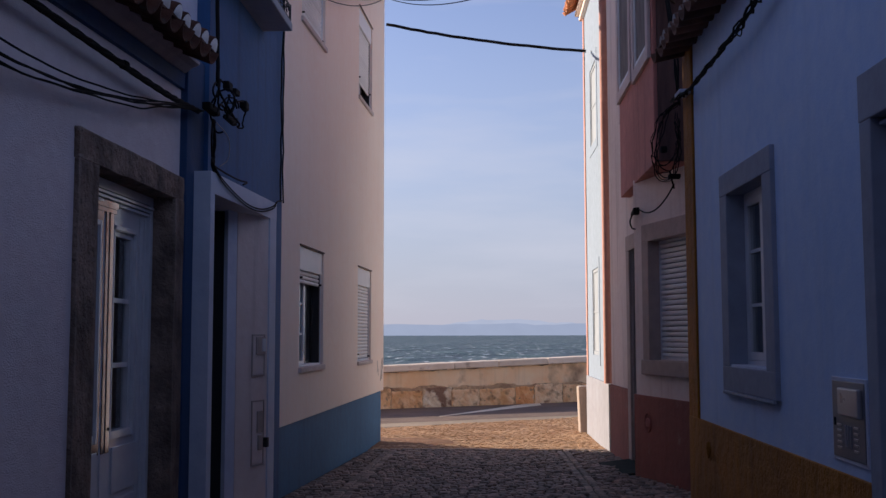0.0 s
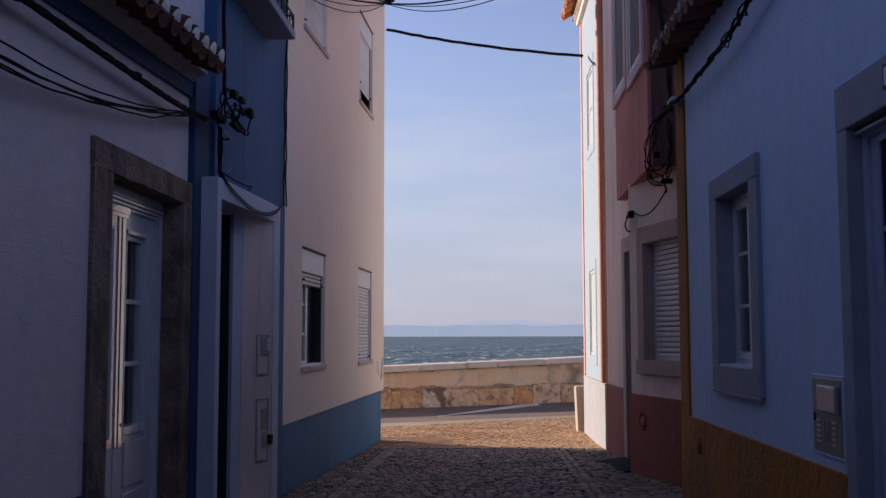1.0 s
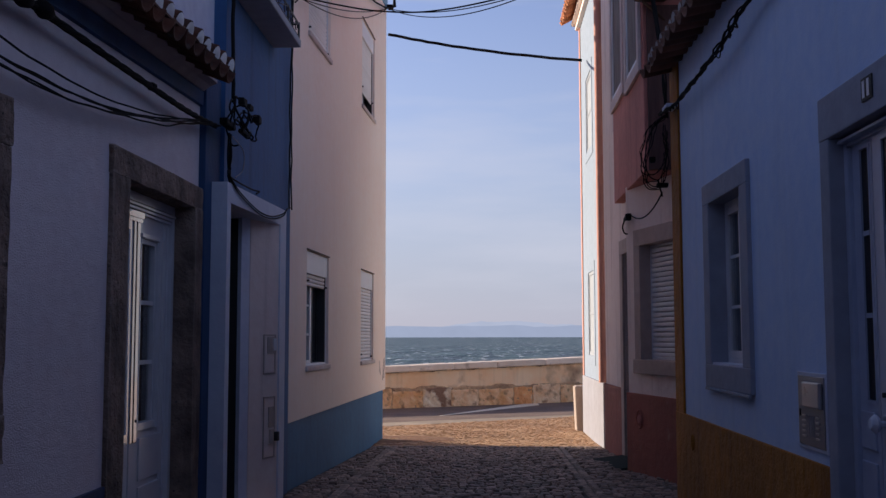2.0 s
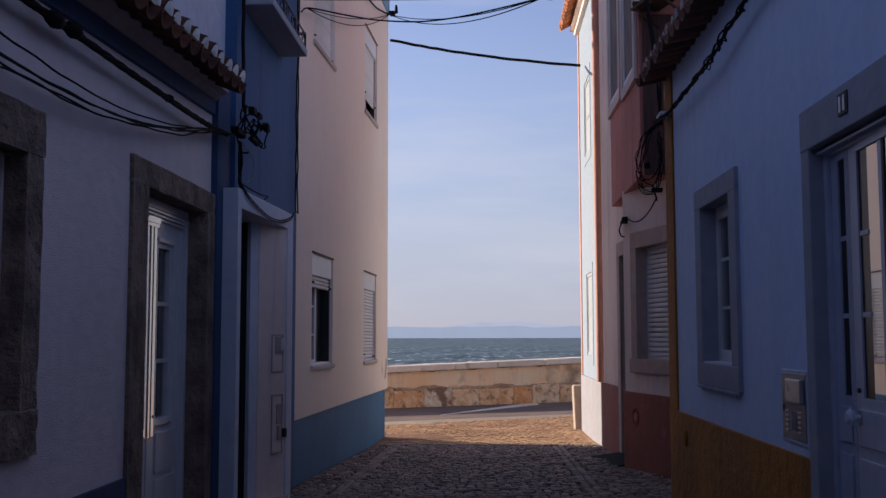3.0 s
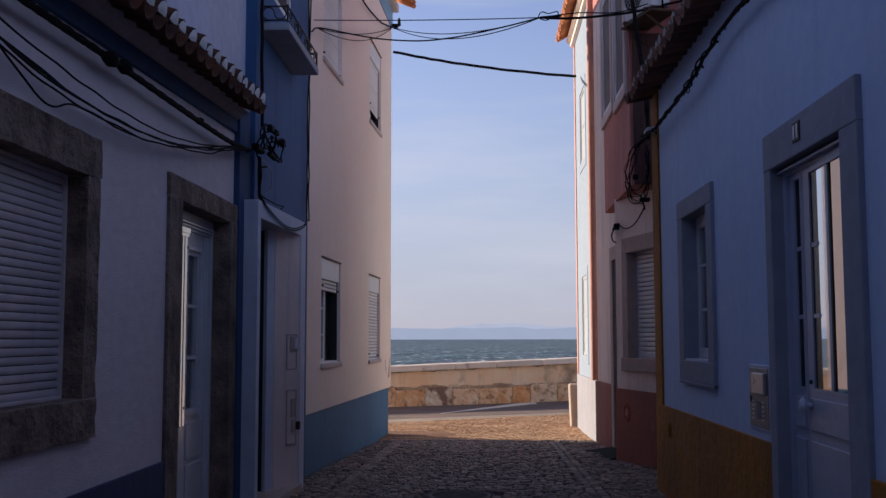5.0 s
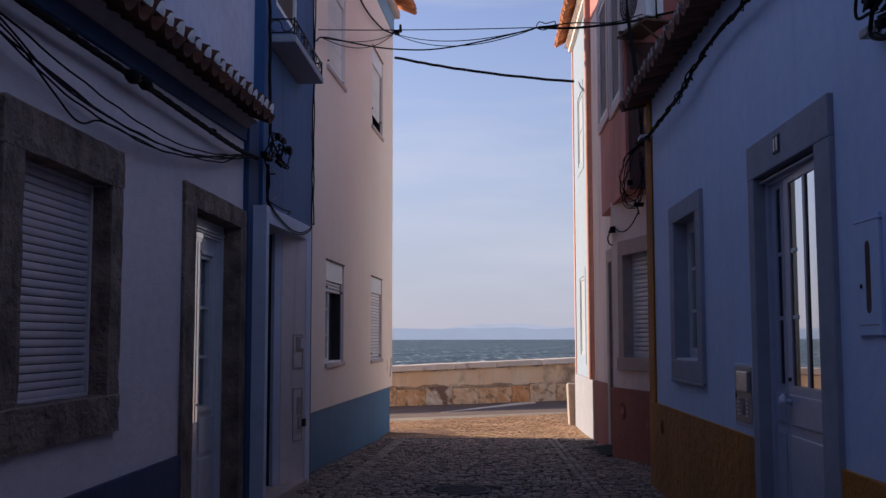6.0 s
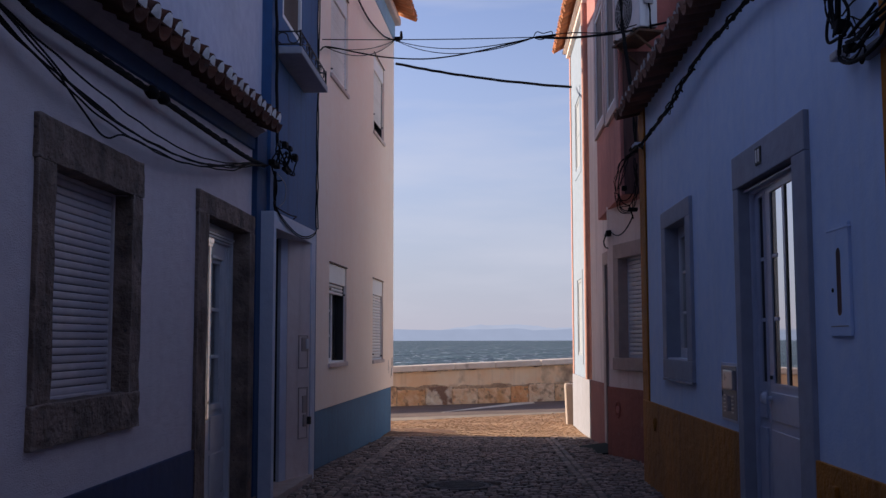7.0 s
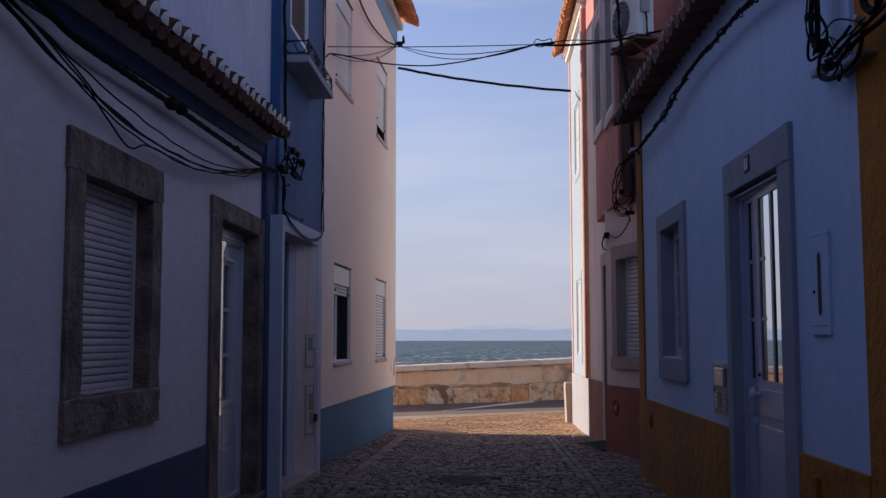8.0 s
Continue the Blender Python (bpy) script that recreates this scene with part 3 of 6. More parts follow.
# ---- parts of houses ----
def barrel(name, mat, r, length, thick=0.014, up=True, plug=None, taper=0.86):
    """A half-round roof tile along +y from its open front end; plug closes the front with mortar."""
    bm = bmesh.new()
    seg = 8
    rings = []
    for y, k in ((0, 1.0), (length, taper)):
        for rr in (r * k, (r - thick) * k):
            rings.append([bm.verts.new((rr * math.cos(math.pi * i / seg), y, (1 if up else -1) * rr * math.sin(math.pi * i / seg))) for i in range(seg + 1)])
    fo, fi, bo, bi = rings
    for i in range(seg):
        for q in ((fo[i], fo[i + 1], bo[i + 1], bo[i]), (fi[i + 1], fi[i], bi[i], bi[i + 1]), (fo[i + 1], fo[i], fi[i], fi[i + 1]), (bo[i], bo[i + 1], bi[i + 1], bi[i])):
            bm.faces.new(q).smooth = True
    for i in (0, seg):
        bm.faces.new((fo[i], bo[i], bi[i], fi[i]))
    bmesh.ops.recalc_face_normals(bm, faces=bm.faces[:])
    mats = [mat]
    if plug:
        # a swollen plug of mortar, a little proud of the tile's lip
        c = bm.verts.new((0, -0.013, 0.4 * r))
        ring = [bm.verts.new(((r - thick * 0.7) * math.cos(math.pi * i / seg), -0.006, (r - thick * 0.7) * math.sin(math.pi * i / seg))) for i in range(seg + 1)]
        for i in range(seg):
            f = bm.faces.new((c, ring[i + 1], ring[i]))
            f.material_index = 1
            f.smooth = True
        bm.faces.new((c, ring[0], ring[seg])).material_index = 1
        mats.append(plug)
    return mats, bm


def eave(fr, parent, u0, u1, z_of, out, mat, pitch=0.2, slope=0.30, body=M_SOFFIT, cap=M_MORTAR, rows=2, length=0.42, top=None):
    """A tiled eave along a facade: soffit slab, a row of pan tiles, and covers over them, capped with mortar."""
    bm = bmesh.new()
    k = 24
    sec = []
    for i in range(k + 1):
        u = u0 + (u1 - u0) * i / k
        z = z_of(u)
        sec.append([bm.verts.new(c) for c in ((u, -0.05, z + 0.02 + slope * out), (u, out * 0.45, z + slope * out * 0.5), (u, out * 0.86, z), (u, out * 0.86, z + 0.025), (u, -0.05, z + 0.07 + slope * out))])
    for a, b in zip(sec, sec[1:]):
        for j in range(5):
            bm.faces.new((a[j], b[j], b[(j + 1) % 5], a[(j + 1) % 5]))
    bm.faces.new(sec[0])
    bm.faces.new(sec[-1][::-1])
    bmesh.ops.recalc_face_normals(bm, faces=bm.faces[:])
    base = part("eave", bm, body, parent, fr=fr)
    cover = pan = None
    count = int((u1 - u0) / pitch)
    rt = random.Random(int(u1 * 100))
    for i in range(count + 1):
        u = u0 + pitch * i
        for which in range(rows):
            uu = u + (pitch / 2 if which == 0 else 0)
            if uu > u1:
                continue
            zz = z_of(uu)
            front = fr.at(uu, out - (0.0 if which == 0 else 0.05) + rt.uniform(-0.012, 0.012), zz + (-0.02 if which == 0 else 0.005) + rt.uniform(-0.006, 0.006))
            back = fr.at(uu, out - length, zz + slope * length)
            y_ax = (back - front).normalized()
            x_ax = y_ax.cross(Vector((0, 0, 1))).normalized()
            z_ax = x_ax.cross(y_ax)
            m = Matrix((x_ax, y_ax, z_ax)).transposed().to_4x4()
            m.translation = front
            m = m @ pose(0, 0, 0, rt.uniform(-1.5, 1.5), rt.uniform(-3, 3), rt.uniform(-1.5, 1.5))
            src = pan if which == 0 else cover
            if src is None:
                mats, b2 = barrel("roof_tile", mat if which == 0 else (top or mat), pitch * (0.50 if which == 0 else 0.42), length, up=which == 1, plug=cap if which == 1 else None)
                src = finish("roof_tile", b2, mats)
                src.parent = base
                src.matrix_basis = m
                if which == 0:
                    pan = src
                else:
                    cover = src
            else:
                shared("roof_tile", src, base, m)
    return base


def slats(fr, parent, u0, u1, z0, z1, w, mat, pitch, joint=0.10, bow=1.0):
    """Each roller-shutter slat a slightly bowed bar."""
    first = None
    count = max(1, round((z1 - z0) / pitch))
    h = (z1 - z0) / count
    for i in range(count):
        z = z0 + h * i
        if first is None:
            bm = bmesh.new()
            prof = ((-0.012, 0.001), (-0.002 * bow, h * 0.07), (0.005 * bow, h * 0.25), (0.0075 * bow, h * 0.5), (0.005 * bow, h * 0.76), (-0.002 * bow, h * (0.96 - joint)), (-0.012, h * (1 - joint)))
            a, b = [[bm.verts.new((u, w + p, z + q)) for p, q in prof] for u in (u0, u1)]
            for j in range(len(prof)):
                f = bm.faces.new((a[j], b[j], b[(j + 1) % len(prof)], a[(j + 1) % len(prof)]))
            bm.faces.new(a)
            bm.faces.new(b[::-1])
            bmesh.ops.recalc_face_normals(bm, faces=bm.faces[:])
            first = part("slat", bm, mat, parent, fr=fr)
        else:
            ob = new("slat", first.data)
            ob.parent = parent
            ob.matrix_basis = Matrix.Translation((0, 0, h * i))
    return first


def frame_ring(bm, u0, u1, z0, z1, w0, w1, t, tb=None, bevel=0.006):
    tb = t if tb is None else tb
    box(bm, u0, u0 + t, w0, w1, z0, z1, bevel)
    box(bm, u1 - t, u1, w0, w1, z0, z1, bevel)
    box(bm, u0 + t, u1 - t, w0, w1, z1 - t, z1, bevel)
    if tb > 0:
        box(bm, u0 + t, u1 - t, w0, w1, z0, z0 + tb, bevel)
    return bm


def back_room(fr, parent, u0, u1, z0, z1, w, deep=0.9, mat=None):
    """A near-black lining that paints the unlit room behind a pane, closed all round."""
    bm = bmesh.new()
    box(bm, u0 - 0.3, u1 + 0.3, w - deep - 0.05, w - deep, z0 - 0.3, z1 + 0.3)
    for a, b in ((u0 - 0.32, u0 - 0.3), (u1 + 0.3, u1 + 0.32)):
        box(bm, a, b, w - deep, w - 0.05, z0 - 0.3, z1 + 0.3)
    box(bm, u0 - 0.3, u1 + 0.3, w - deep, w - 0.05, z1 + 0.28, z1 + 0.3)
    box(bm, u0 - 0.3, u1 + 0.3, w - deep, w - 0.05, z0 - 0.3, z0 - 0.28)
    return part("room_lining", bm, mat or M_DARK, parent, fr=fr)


def pane(fr, parent, u0, u1, z0, z1, w, mat=None):
    ob = part("pane", box(bmesh.new(), u0, u1, w - 0.004, w, z0, z1), mat or M_GLASS, parent, fr=fr)
    ob.visible_shadow = False
    return ob


# ---- white house with the stone-framed window and door ----
white_house = thing("white_house", (-2.28, 3, 0), "white plastered house with blue bands, stone openings and tiled eave", "house")
WIN_A, DOOR_A = (2.50, 3.63, 1.20, 2.40), (5.32, 6.70, -0.7, 2.49)
bm = slab(bmesh.new(), -9.0, 6.93, -0.6, 3.30, -0.45, 0.0, (WIN_A, DOOR_A))
part("wall", bm, M_WHITE, white_house, fr=A)
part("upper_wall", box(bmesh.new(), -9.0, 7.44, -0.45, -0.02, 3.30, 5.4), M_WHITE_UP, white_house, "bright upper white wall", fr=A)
part("plinth", box(bmesh.new(), -9.0, 5.06, 0.001, 0.022, -0.6, 0.715, 0.006), M_NAVY, white_house, "navy blue painted plinth", fr=A)
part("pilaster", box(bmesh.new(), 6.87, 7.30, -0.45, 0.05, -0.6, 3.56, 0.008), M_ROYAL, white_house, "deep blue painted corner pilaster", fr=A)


def eave_a(u):
    """Height of the white house's tile row, which rises along the lane."""
    return 3.32 + 0.038 * (u - 2.4)


def moulding(fr, u0, u1, prof, z_of, steps=20):
    """A moulding along a wall that follows a rising line; prof: (w, dz) round its section."""
    bm = bmesh.new()
    sec = [[bm.verts.new((u0 + (u1 - u0) * i / steps, w, z_of(u0 + (u1 - u0) * i / steps) + dz)) for w, dz in prof] for i in range(steps + 1)]
    k = len(prof)
    for p, q in zip(sec, sec[1:]):
        for j in range(k):
            bm.faces.new((p[j], q[j], q[(j + 1) % k], p[(j + 1) % k]))
    bm.faces.new(sec[0])
    bm.faces.new(sec[-1][::-1])
    bmesh.ops.recalc_face_normals(bm, faces=bm.faces[:])
    return bm


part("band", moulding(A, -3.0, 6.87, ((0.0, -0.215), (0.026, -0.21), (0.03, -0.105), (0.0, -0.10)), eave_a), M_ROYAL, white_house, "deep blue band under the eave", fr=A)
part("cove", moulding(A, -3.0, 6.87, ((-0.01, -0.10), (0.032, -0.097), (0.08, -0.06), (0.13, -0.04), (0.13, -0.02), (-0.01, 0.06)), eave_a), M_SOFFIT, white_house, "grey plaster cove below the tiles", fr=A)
eave(A, white_house, -2.0, 6.66, eave_a, 0.34, M_TILE, pitch=0.205, body=M_TILED)
win = part("window", frame_ring(bmesh.new(), 2.50, 3.63, 1.20, 2.40, -0.13, -0.085, 0.022), M_SLAT, white_house, "window with its grey roller shutter closed", fr=A)
slats(A, win, 2.52, 3.61, 1.22, 2.38, -0.105, M_SLAT, 0.0435, 0.05, 0.45)
stone_block("lintel", A, win, 2.28, 3.80, -0.22, 0.035, 2.395, 2.615, seed=1.0)
stone_block("sill", A, win, 2.29, 3.80, -0.22, 0.035, 0.99, 1.205, seed=2.0)
stone_block("jamb", A, win, 2.30, 2.505, -0.22, 0.03, 1.205, 2.395, seed=3.0)
stone_block("jamb", A, win, 3.625, 3.80, -0.22, 0.03, 1.205, 2.395, seed=4.0)
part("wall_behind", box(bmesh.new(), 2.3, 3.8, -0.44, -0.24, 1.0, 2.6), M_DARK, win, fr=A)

# its double door: two lacquered leaves with narrow lights
WD = -0.15
door = part("door", frame_ring(bmesh.new(), 5.32, 6.70, 0.10, 2.485, WD - 0.06, WD + 0.03, 0.06, 0.04), M_LACQUER, white_house, "white double door with narrow glazed lights", fr=A)
for a, b in ((5.38, 5.935), (5.985, 6.64)):
    g0, g1 = (a + 0.06, a + 0.37) if a > 5.9 else (b - 0.345, b - 0.20)
    bm = slab(bmesh.new(), a, b, 0.14, 2.42, WD - 0.045, WD, ((g0, g1, 0.98, 2.17),))
    frame_ring(bm, g0 - 0.02, g1 + 0.05, 0.93, 2.22, WD, WD + 0.016, 0.02, 0.05, bevel=0.004)
    box(bm, g1 + 0.035, g1 + 0.065, WD, WD + 0.026, 0.93, 2.235, 0.006)
    box(bm, g0 - 0.02, g1 + 0.034, WD + 0.001, WD + 0.026, 2.205, 2.235, 0.006)
    box(bm, b - 0.14, b - 0.125, WD, WD + 0.01, 0.2, 2.33, 0.003)
    box(bm, b - 0.05, b - 0.03, WD, WD + 0.012, 0.2, 2.33, 0.004)
    box(bm, a + 0.10, b - 0.10, WD, WD + 0.012, 0.60, 0.88, 0.008)
    box(bm, a + 0.10, b - 0.10, WD, WD + 0.012, 0.22, 0.56, 0.008)
    leaf = part("leaf", bm, M_LACQUER, door, fr=A)
    for z in (1.36, 1.76):
        part("glazing_bar", box(bmesh.new(), g0, g1, WD - 0.028, WD - 0.004, z, z + 0.03, 0.004), M_LACQUER, door, fr=A)
    pane(A, door, g0 - 0.005, g1 + 0.005, 0.975, 2.175, WD - 0.03)
# the meeting stile stands a little askew, as the leaves do not shut quite flush
_d = Vector((math.sin(radians(1.45)), math.cos(radians(1.45)), 0))
_a = A.at(5.9, 0, 0)
AS = Facade(tuple((_a - _d * 5.9).xy), tuple((_a + _d).xy), 1)
stile = part("meeting_stile", box(bmesh.new(), 5.735, 6.012, WD - 0.03, WD + 0.004, 0.14, 2.365, 0.002), M_LACQUER, door, "polished fluted meeting stile", fr=AS)
for a, b, w_ in ((5.74, 5.855, 0.013), (5.882, 5.925, 0.016), (5.952, 6.01, 0.013)):
    part("fillet", box(bmesh.new(), a, b, WD, WD + w_, 0.86, 2.36, 0.004), M_ALU, stile, fr=AS)
bm = bmesh.new()
box(bm, 5.72, 6.05, WD, WD + 0.024, 2.325, 2.37, 0.004)
box(bm, 5.73, 6.03, WD, WD + 0.02, 2.297, 2.325, 0.004)
part("capital", bm, M_ALU, stile, fr=AS)
part("lock", cylinder(bmesh.new(), (5.99, WD + 0.01, 1.0), (5.99, WD + 0.016, 1.0), 0.011, seg=12), M_CASTIRON, stile, fr=AS)
bm = bmesh.new()
for i in range(3):
    box(bm, 5.36, 6.66, WD, WD + 0.05 - 0.014 * i, 2.395 - 0.022 * i, 2.413 - 0.022 * i, 0.004)
part("cornice", bm, M_LACQUER, door, "moulded glossy door cornice", fr=A)
back_room(A, door, 5.4, 6.6, 0.3, 2.3, WD - 0.1)
stone_block("lintel", A, door, 5.05, 6.95, -0.42, 0.035, 2.485, 2.65, seed=5.0)
stone_block("jamb", A, door, 5.06, 5.325, -0.42, 0.03, -0.3, 2.485, seed=6.0)
stone_block("jamb", A, door, 6.695, 6.945, -0.42, 0.038, -0.3, 2.485, seed=7.0)
stone_block("threshold", A, door, 5.06, 6.95, -0.42, 0.06, -0.3, 0.10, seed=8.0)

# ---- blue house with the portal and the small balcony ----
blue_house = thing("blue_house", (-2.2, 8.5, 0), "deep blue house with a pale portal and an iron balcony", "house")
bm = slab(bmesh.new(), 7.302, 10.03, -0.6, 8.2, -0.5, 0.0, ((7.36, 8.75, -0.7, 2.58), (7.80, 8.86, 4.84, 6.9)))
part("wall", bm, M_BLUE, blue_house, fr=B)
# the portal stands out from the wall, a little askew to it
PF = Facade((-2.105, 7.05), (-2.02, 8.93), 1)
portal = part("portal_lintel", box(bmesh.new(), 0.0, 1.88, -0.30, 0.0, 2.575, 2.73, 0.004), M_PALETRIM, blue_house, "pale blue-white plastered portal", fr=PF)
part("portal_jamb", box(bmesh.new(), 0.001, 0.10, -0.30, -0.001, -0.6, 2.576, 0.002), M_PALETRIM, portal, fr=PF)
part("portal_jamb", box(bmesh.new(), 1.66, 1.876, -0.12, -0.001, -0.6, 2.576, 0.002), M_PALETRIM, portal, fr=PF)
stone_block("step", PF, portal, 0.10, 1.66, -0.5, 0.03, -0.3, 0.07, mat=M_BUFFTRIM, seed=11.0)
# the entrance is recessed; beyond the door the side wall comes back to the lane at a slant
SPLAY = Facade((-2.20, 8.24), (-2.04, 8.72), 1)
PIER = Facade((-2.25, 8.125), (-2.202, 8.238), 1)
part("splayed_wall", box(bmesh.new(), 0.0, SPLAY.length, -0.06, 0.0, -0.2, 2.576), M_PINKWHITE, portal, "pinkish white slanting side wall", fr=SPLAY)
part("inner_pier", box(bmesh.new(), 0.0, PIER.length, -0.06, 0.0, -0.2, 2.576, 0.004), M_PALETRIM, portal, fr=PIER)
# near-black door and side carry the recess's shade in their colour
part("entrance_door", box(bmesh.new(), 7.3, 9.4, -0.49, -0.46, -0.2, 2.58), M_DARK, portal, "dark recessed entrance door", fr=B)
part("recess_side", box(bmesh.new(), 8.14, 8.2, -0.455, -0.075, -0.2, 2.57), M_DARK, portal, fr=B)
part("recess_ceiling", box(bmesh.new(), 7.37, 8.74, -0.455, -0.2, 2.588, 2.65), M_PINKWHITE, portal, fr=B)


def meter_niche(name, u0, u1, z0, z1, label, inner):
    def su(u):
        return 0.717 * u + 0.049

    def sz(z):
        return 0.91 * z + 0.138
    u0, u1, z0, z1 = su(u0), su(u1), sz(z0), sz(z1)
    t = thing(name, SPLAY.at(u0, 0, z0), label, "meter box")
    part("surround", frame_ring(bmesh.new(), u0, u1, z0, z1, 0.001, 0.010, 0.012, bevel=0.003), M_BEIGEBOX, t, fr=SPLAY)
    part("panel", box(bmesh.new(), u0 + 0.02, u1 - 0.02, 0.001, 0.007, z0 + 0.02, z1 - 0.02), M_PINKWHITE, t, fr=SPLAY)
    for a, b, c, d, e, mt in inner:
        part("cover", box(bmesh.new(), su(a), su(b), 0.006, e, sz(c), sz(d), 0.006), mt, t, fr=SPLAY)
    return t


meter_niche("meter_box", 0.26, 0.55, 1.18, 1.57, "beige meter box with a small square cover", ((0.34, 0.54, 1.38, 1.545, 0.02, M_BEIGEBOX), (0.36, 0.43, 1.40, 1.53, 0.024, M_BUFFTRIM), (0.45, 0.53, 1.41, 1.53, 0.03, M_PVC)))
meter_niche("meter_box", 0.27, 0.55, 0.36, 0.96, "tall beige meter box with a dark tap", ((0.38, 0.50, 0.66, 0.86, 0.02, M_BEIGEBOX), (0.40, 0.48, 0.50, 0.64, 0.03, M_BEIGEBOX), (0.52, 0.57, 0.52, 0.61, 0.05, M_CASTIRON)))

balcony = part("balcony", box(bmesh.new(), 7.45, 9.10, -0.02, 0.27, 4.355, 4.43, 0.012), M_GREYTRIM, blue_house, "narrow grey concrete balcony slab", fr=B)


def scroll(cu, cz, r, fix, face):
    pts = []
    for i in range(22):
        t = i / 21 * 1.6 * math.pi
        k = r * (1 - 0.55 * i / 21)
        a, b = cu + k * math.cos(t), cz + k * math.sin(t)
        pts.append((a, fix, b) if face == "u" else (fix, a, b))
    return pts


for z in (4.455, 4.585):
    part("rail", tube(bmesh.new(), ((7.47, 0.0, z), (7.47, 0.25, z), (9.08, 0.25, z), (9.08, 0.0, z)), 0.009), M_IRON, balcony, fr=B)
for u_ in (7.47, 8.0, 8.54, 9.08):
    part("rail_post", box(bmesh.new(), u_ - 0.009, u_ + 0.009, 0.241, 0.259, 4.43, 4.60), M_IRON, balcony, fr=B)
part("rail_post", box(bmesh.new(), 7.461, 7.479, 0.001, 0.019, 4.43, 4.60), M_IRON, balcony, fr=B)
for u_ in (7.60, 7.86, 8.14, 8.40, 8.68, 8.94):
    part("scroll", tube(bmesh.new(), scroll(u_, 4.52, 0.062, 0.25, "u"), 0.006, 6), M_IRON, balcony, fr=B)
for u_ in (7.48, 8.01, 8.55):
    part("cross_bar", tube(bmesh.new(), [(u_, 0.25, 4.455), (u_ + 0.52, 0.25, 4.585)], 0.005, 5), M_IRON, balcony, fr=B)
for w_, a_ in ((0.07, 0.0), (0.18, math.pi)):
    part("scroll", tube(bmesh.new(), [(7.47, w_ + 0.055 * math.cos(a_ + t), 4.52 + 0.055 * math.sin(a_ + t)) for t in (1.4 * math.pi * i / 16 for i in range(17))], 0.006, 6), M_IRON, balcony, fr=B)
bdoor = part("balcony_window", frame_ring(bmesh.new(), 7.80, 8.86, 4.84, 6.9, -0.14, 0.004, 0.045), M_PVC, blue_house, "white framed balcony window with drawn curtain", fr=B)
part("curtain", box(bmesh.new(), 7.845, 8.815, -0.05, -0.03, 4.885, 6.855), M_BLIND, bdoor, "drawn brown curtain", fr=B)

# ---- cream house at the seaward corner ----
cream_house = thing("cream_house", (-2.05, 13.5, -0.1), "cream plastered three-storey house with a teal plinth", "house")
CW = [(0.82, 2.07, 1.20, 2.53), (4.50, 5.70, 1.17, 2.54), (0.80, 2.07, 5.04, 6.42), (4.51, 5.72, 5.03, 6.38)]
CEND = 7.05
part("wall", slab(bmesh.new(), 0.0, CEND, 0.65, 7.32, -0.4, 0.0, CW), M_CREAM, cream_house, fr=C)
part("plinth", box(bmesh.new(), -0.02, CEND - 0.16, -0.4, -0.02, -0.8, 0.65), M_TEAL, cream_house, "teal blue painted plinth", fr=C)
# lengthened out of view to bounce sunlight onto the sea wall
part("side_wall", box(bmesh.new(), CEND - 0.402, CEND, -26.0, -0.402, 0.65, 7.32), M_CREAM, cream_house, fr=C)
part("side_plinth", box(bmesh.new(), CEND - 0.402, CEND - 0.16, -9.0, -0.402, -0.8, 0.65), M_TEAL, cream_house, fr=C)
part("frieze", box(bmesh.new(), 0.0, CEND + 0.02, -0.4, 0.02, 7.32, 7.66, 0.01), M_FRIEZE, cream_house, "pale blue painted frieze", fr=C)
part("moulding", box(bmesh.new(), 0.0, CEND + 0.16, -0.4, 0.12, 7.66, 7.80, 0.03), M_WINTRIM, cream_house, "white cornice moulding", fr=C)
part("side_moulding", box(bmesh.new(), CEND - 0.1, CEND + 0.16, -9.0, -0.402, 7.32, 7.80, 0.03), M_WINTRIM, cream_house, fr=C)
eave(C, cream_house, 0.0, CEND + 0.42, lambda u: 7.88, 0.44, M_TILEB, pitch=0.2, body=M_TILEB, cap=None)
part("roof", box(bmesh.new(), 0.0, CEND + 0.3, -9.0, 0.05, 8.06, 8.16), M_ROOFSHEET, cream_house, fr=C)
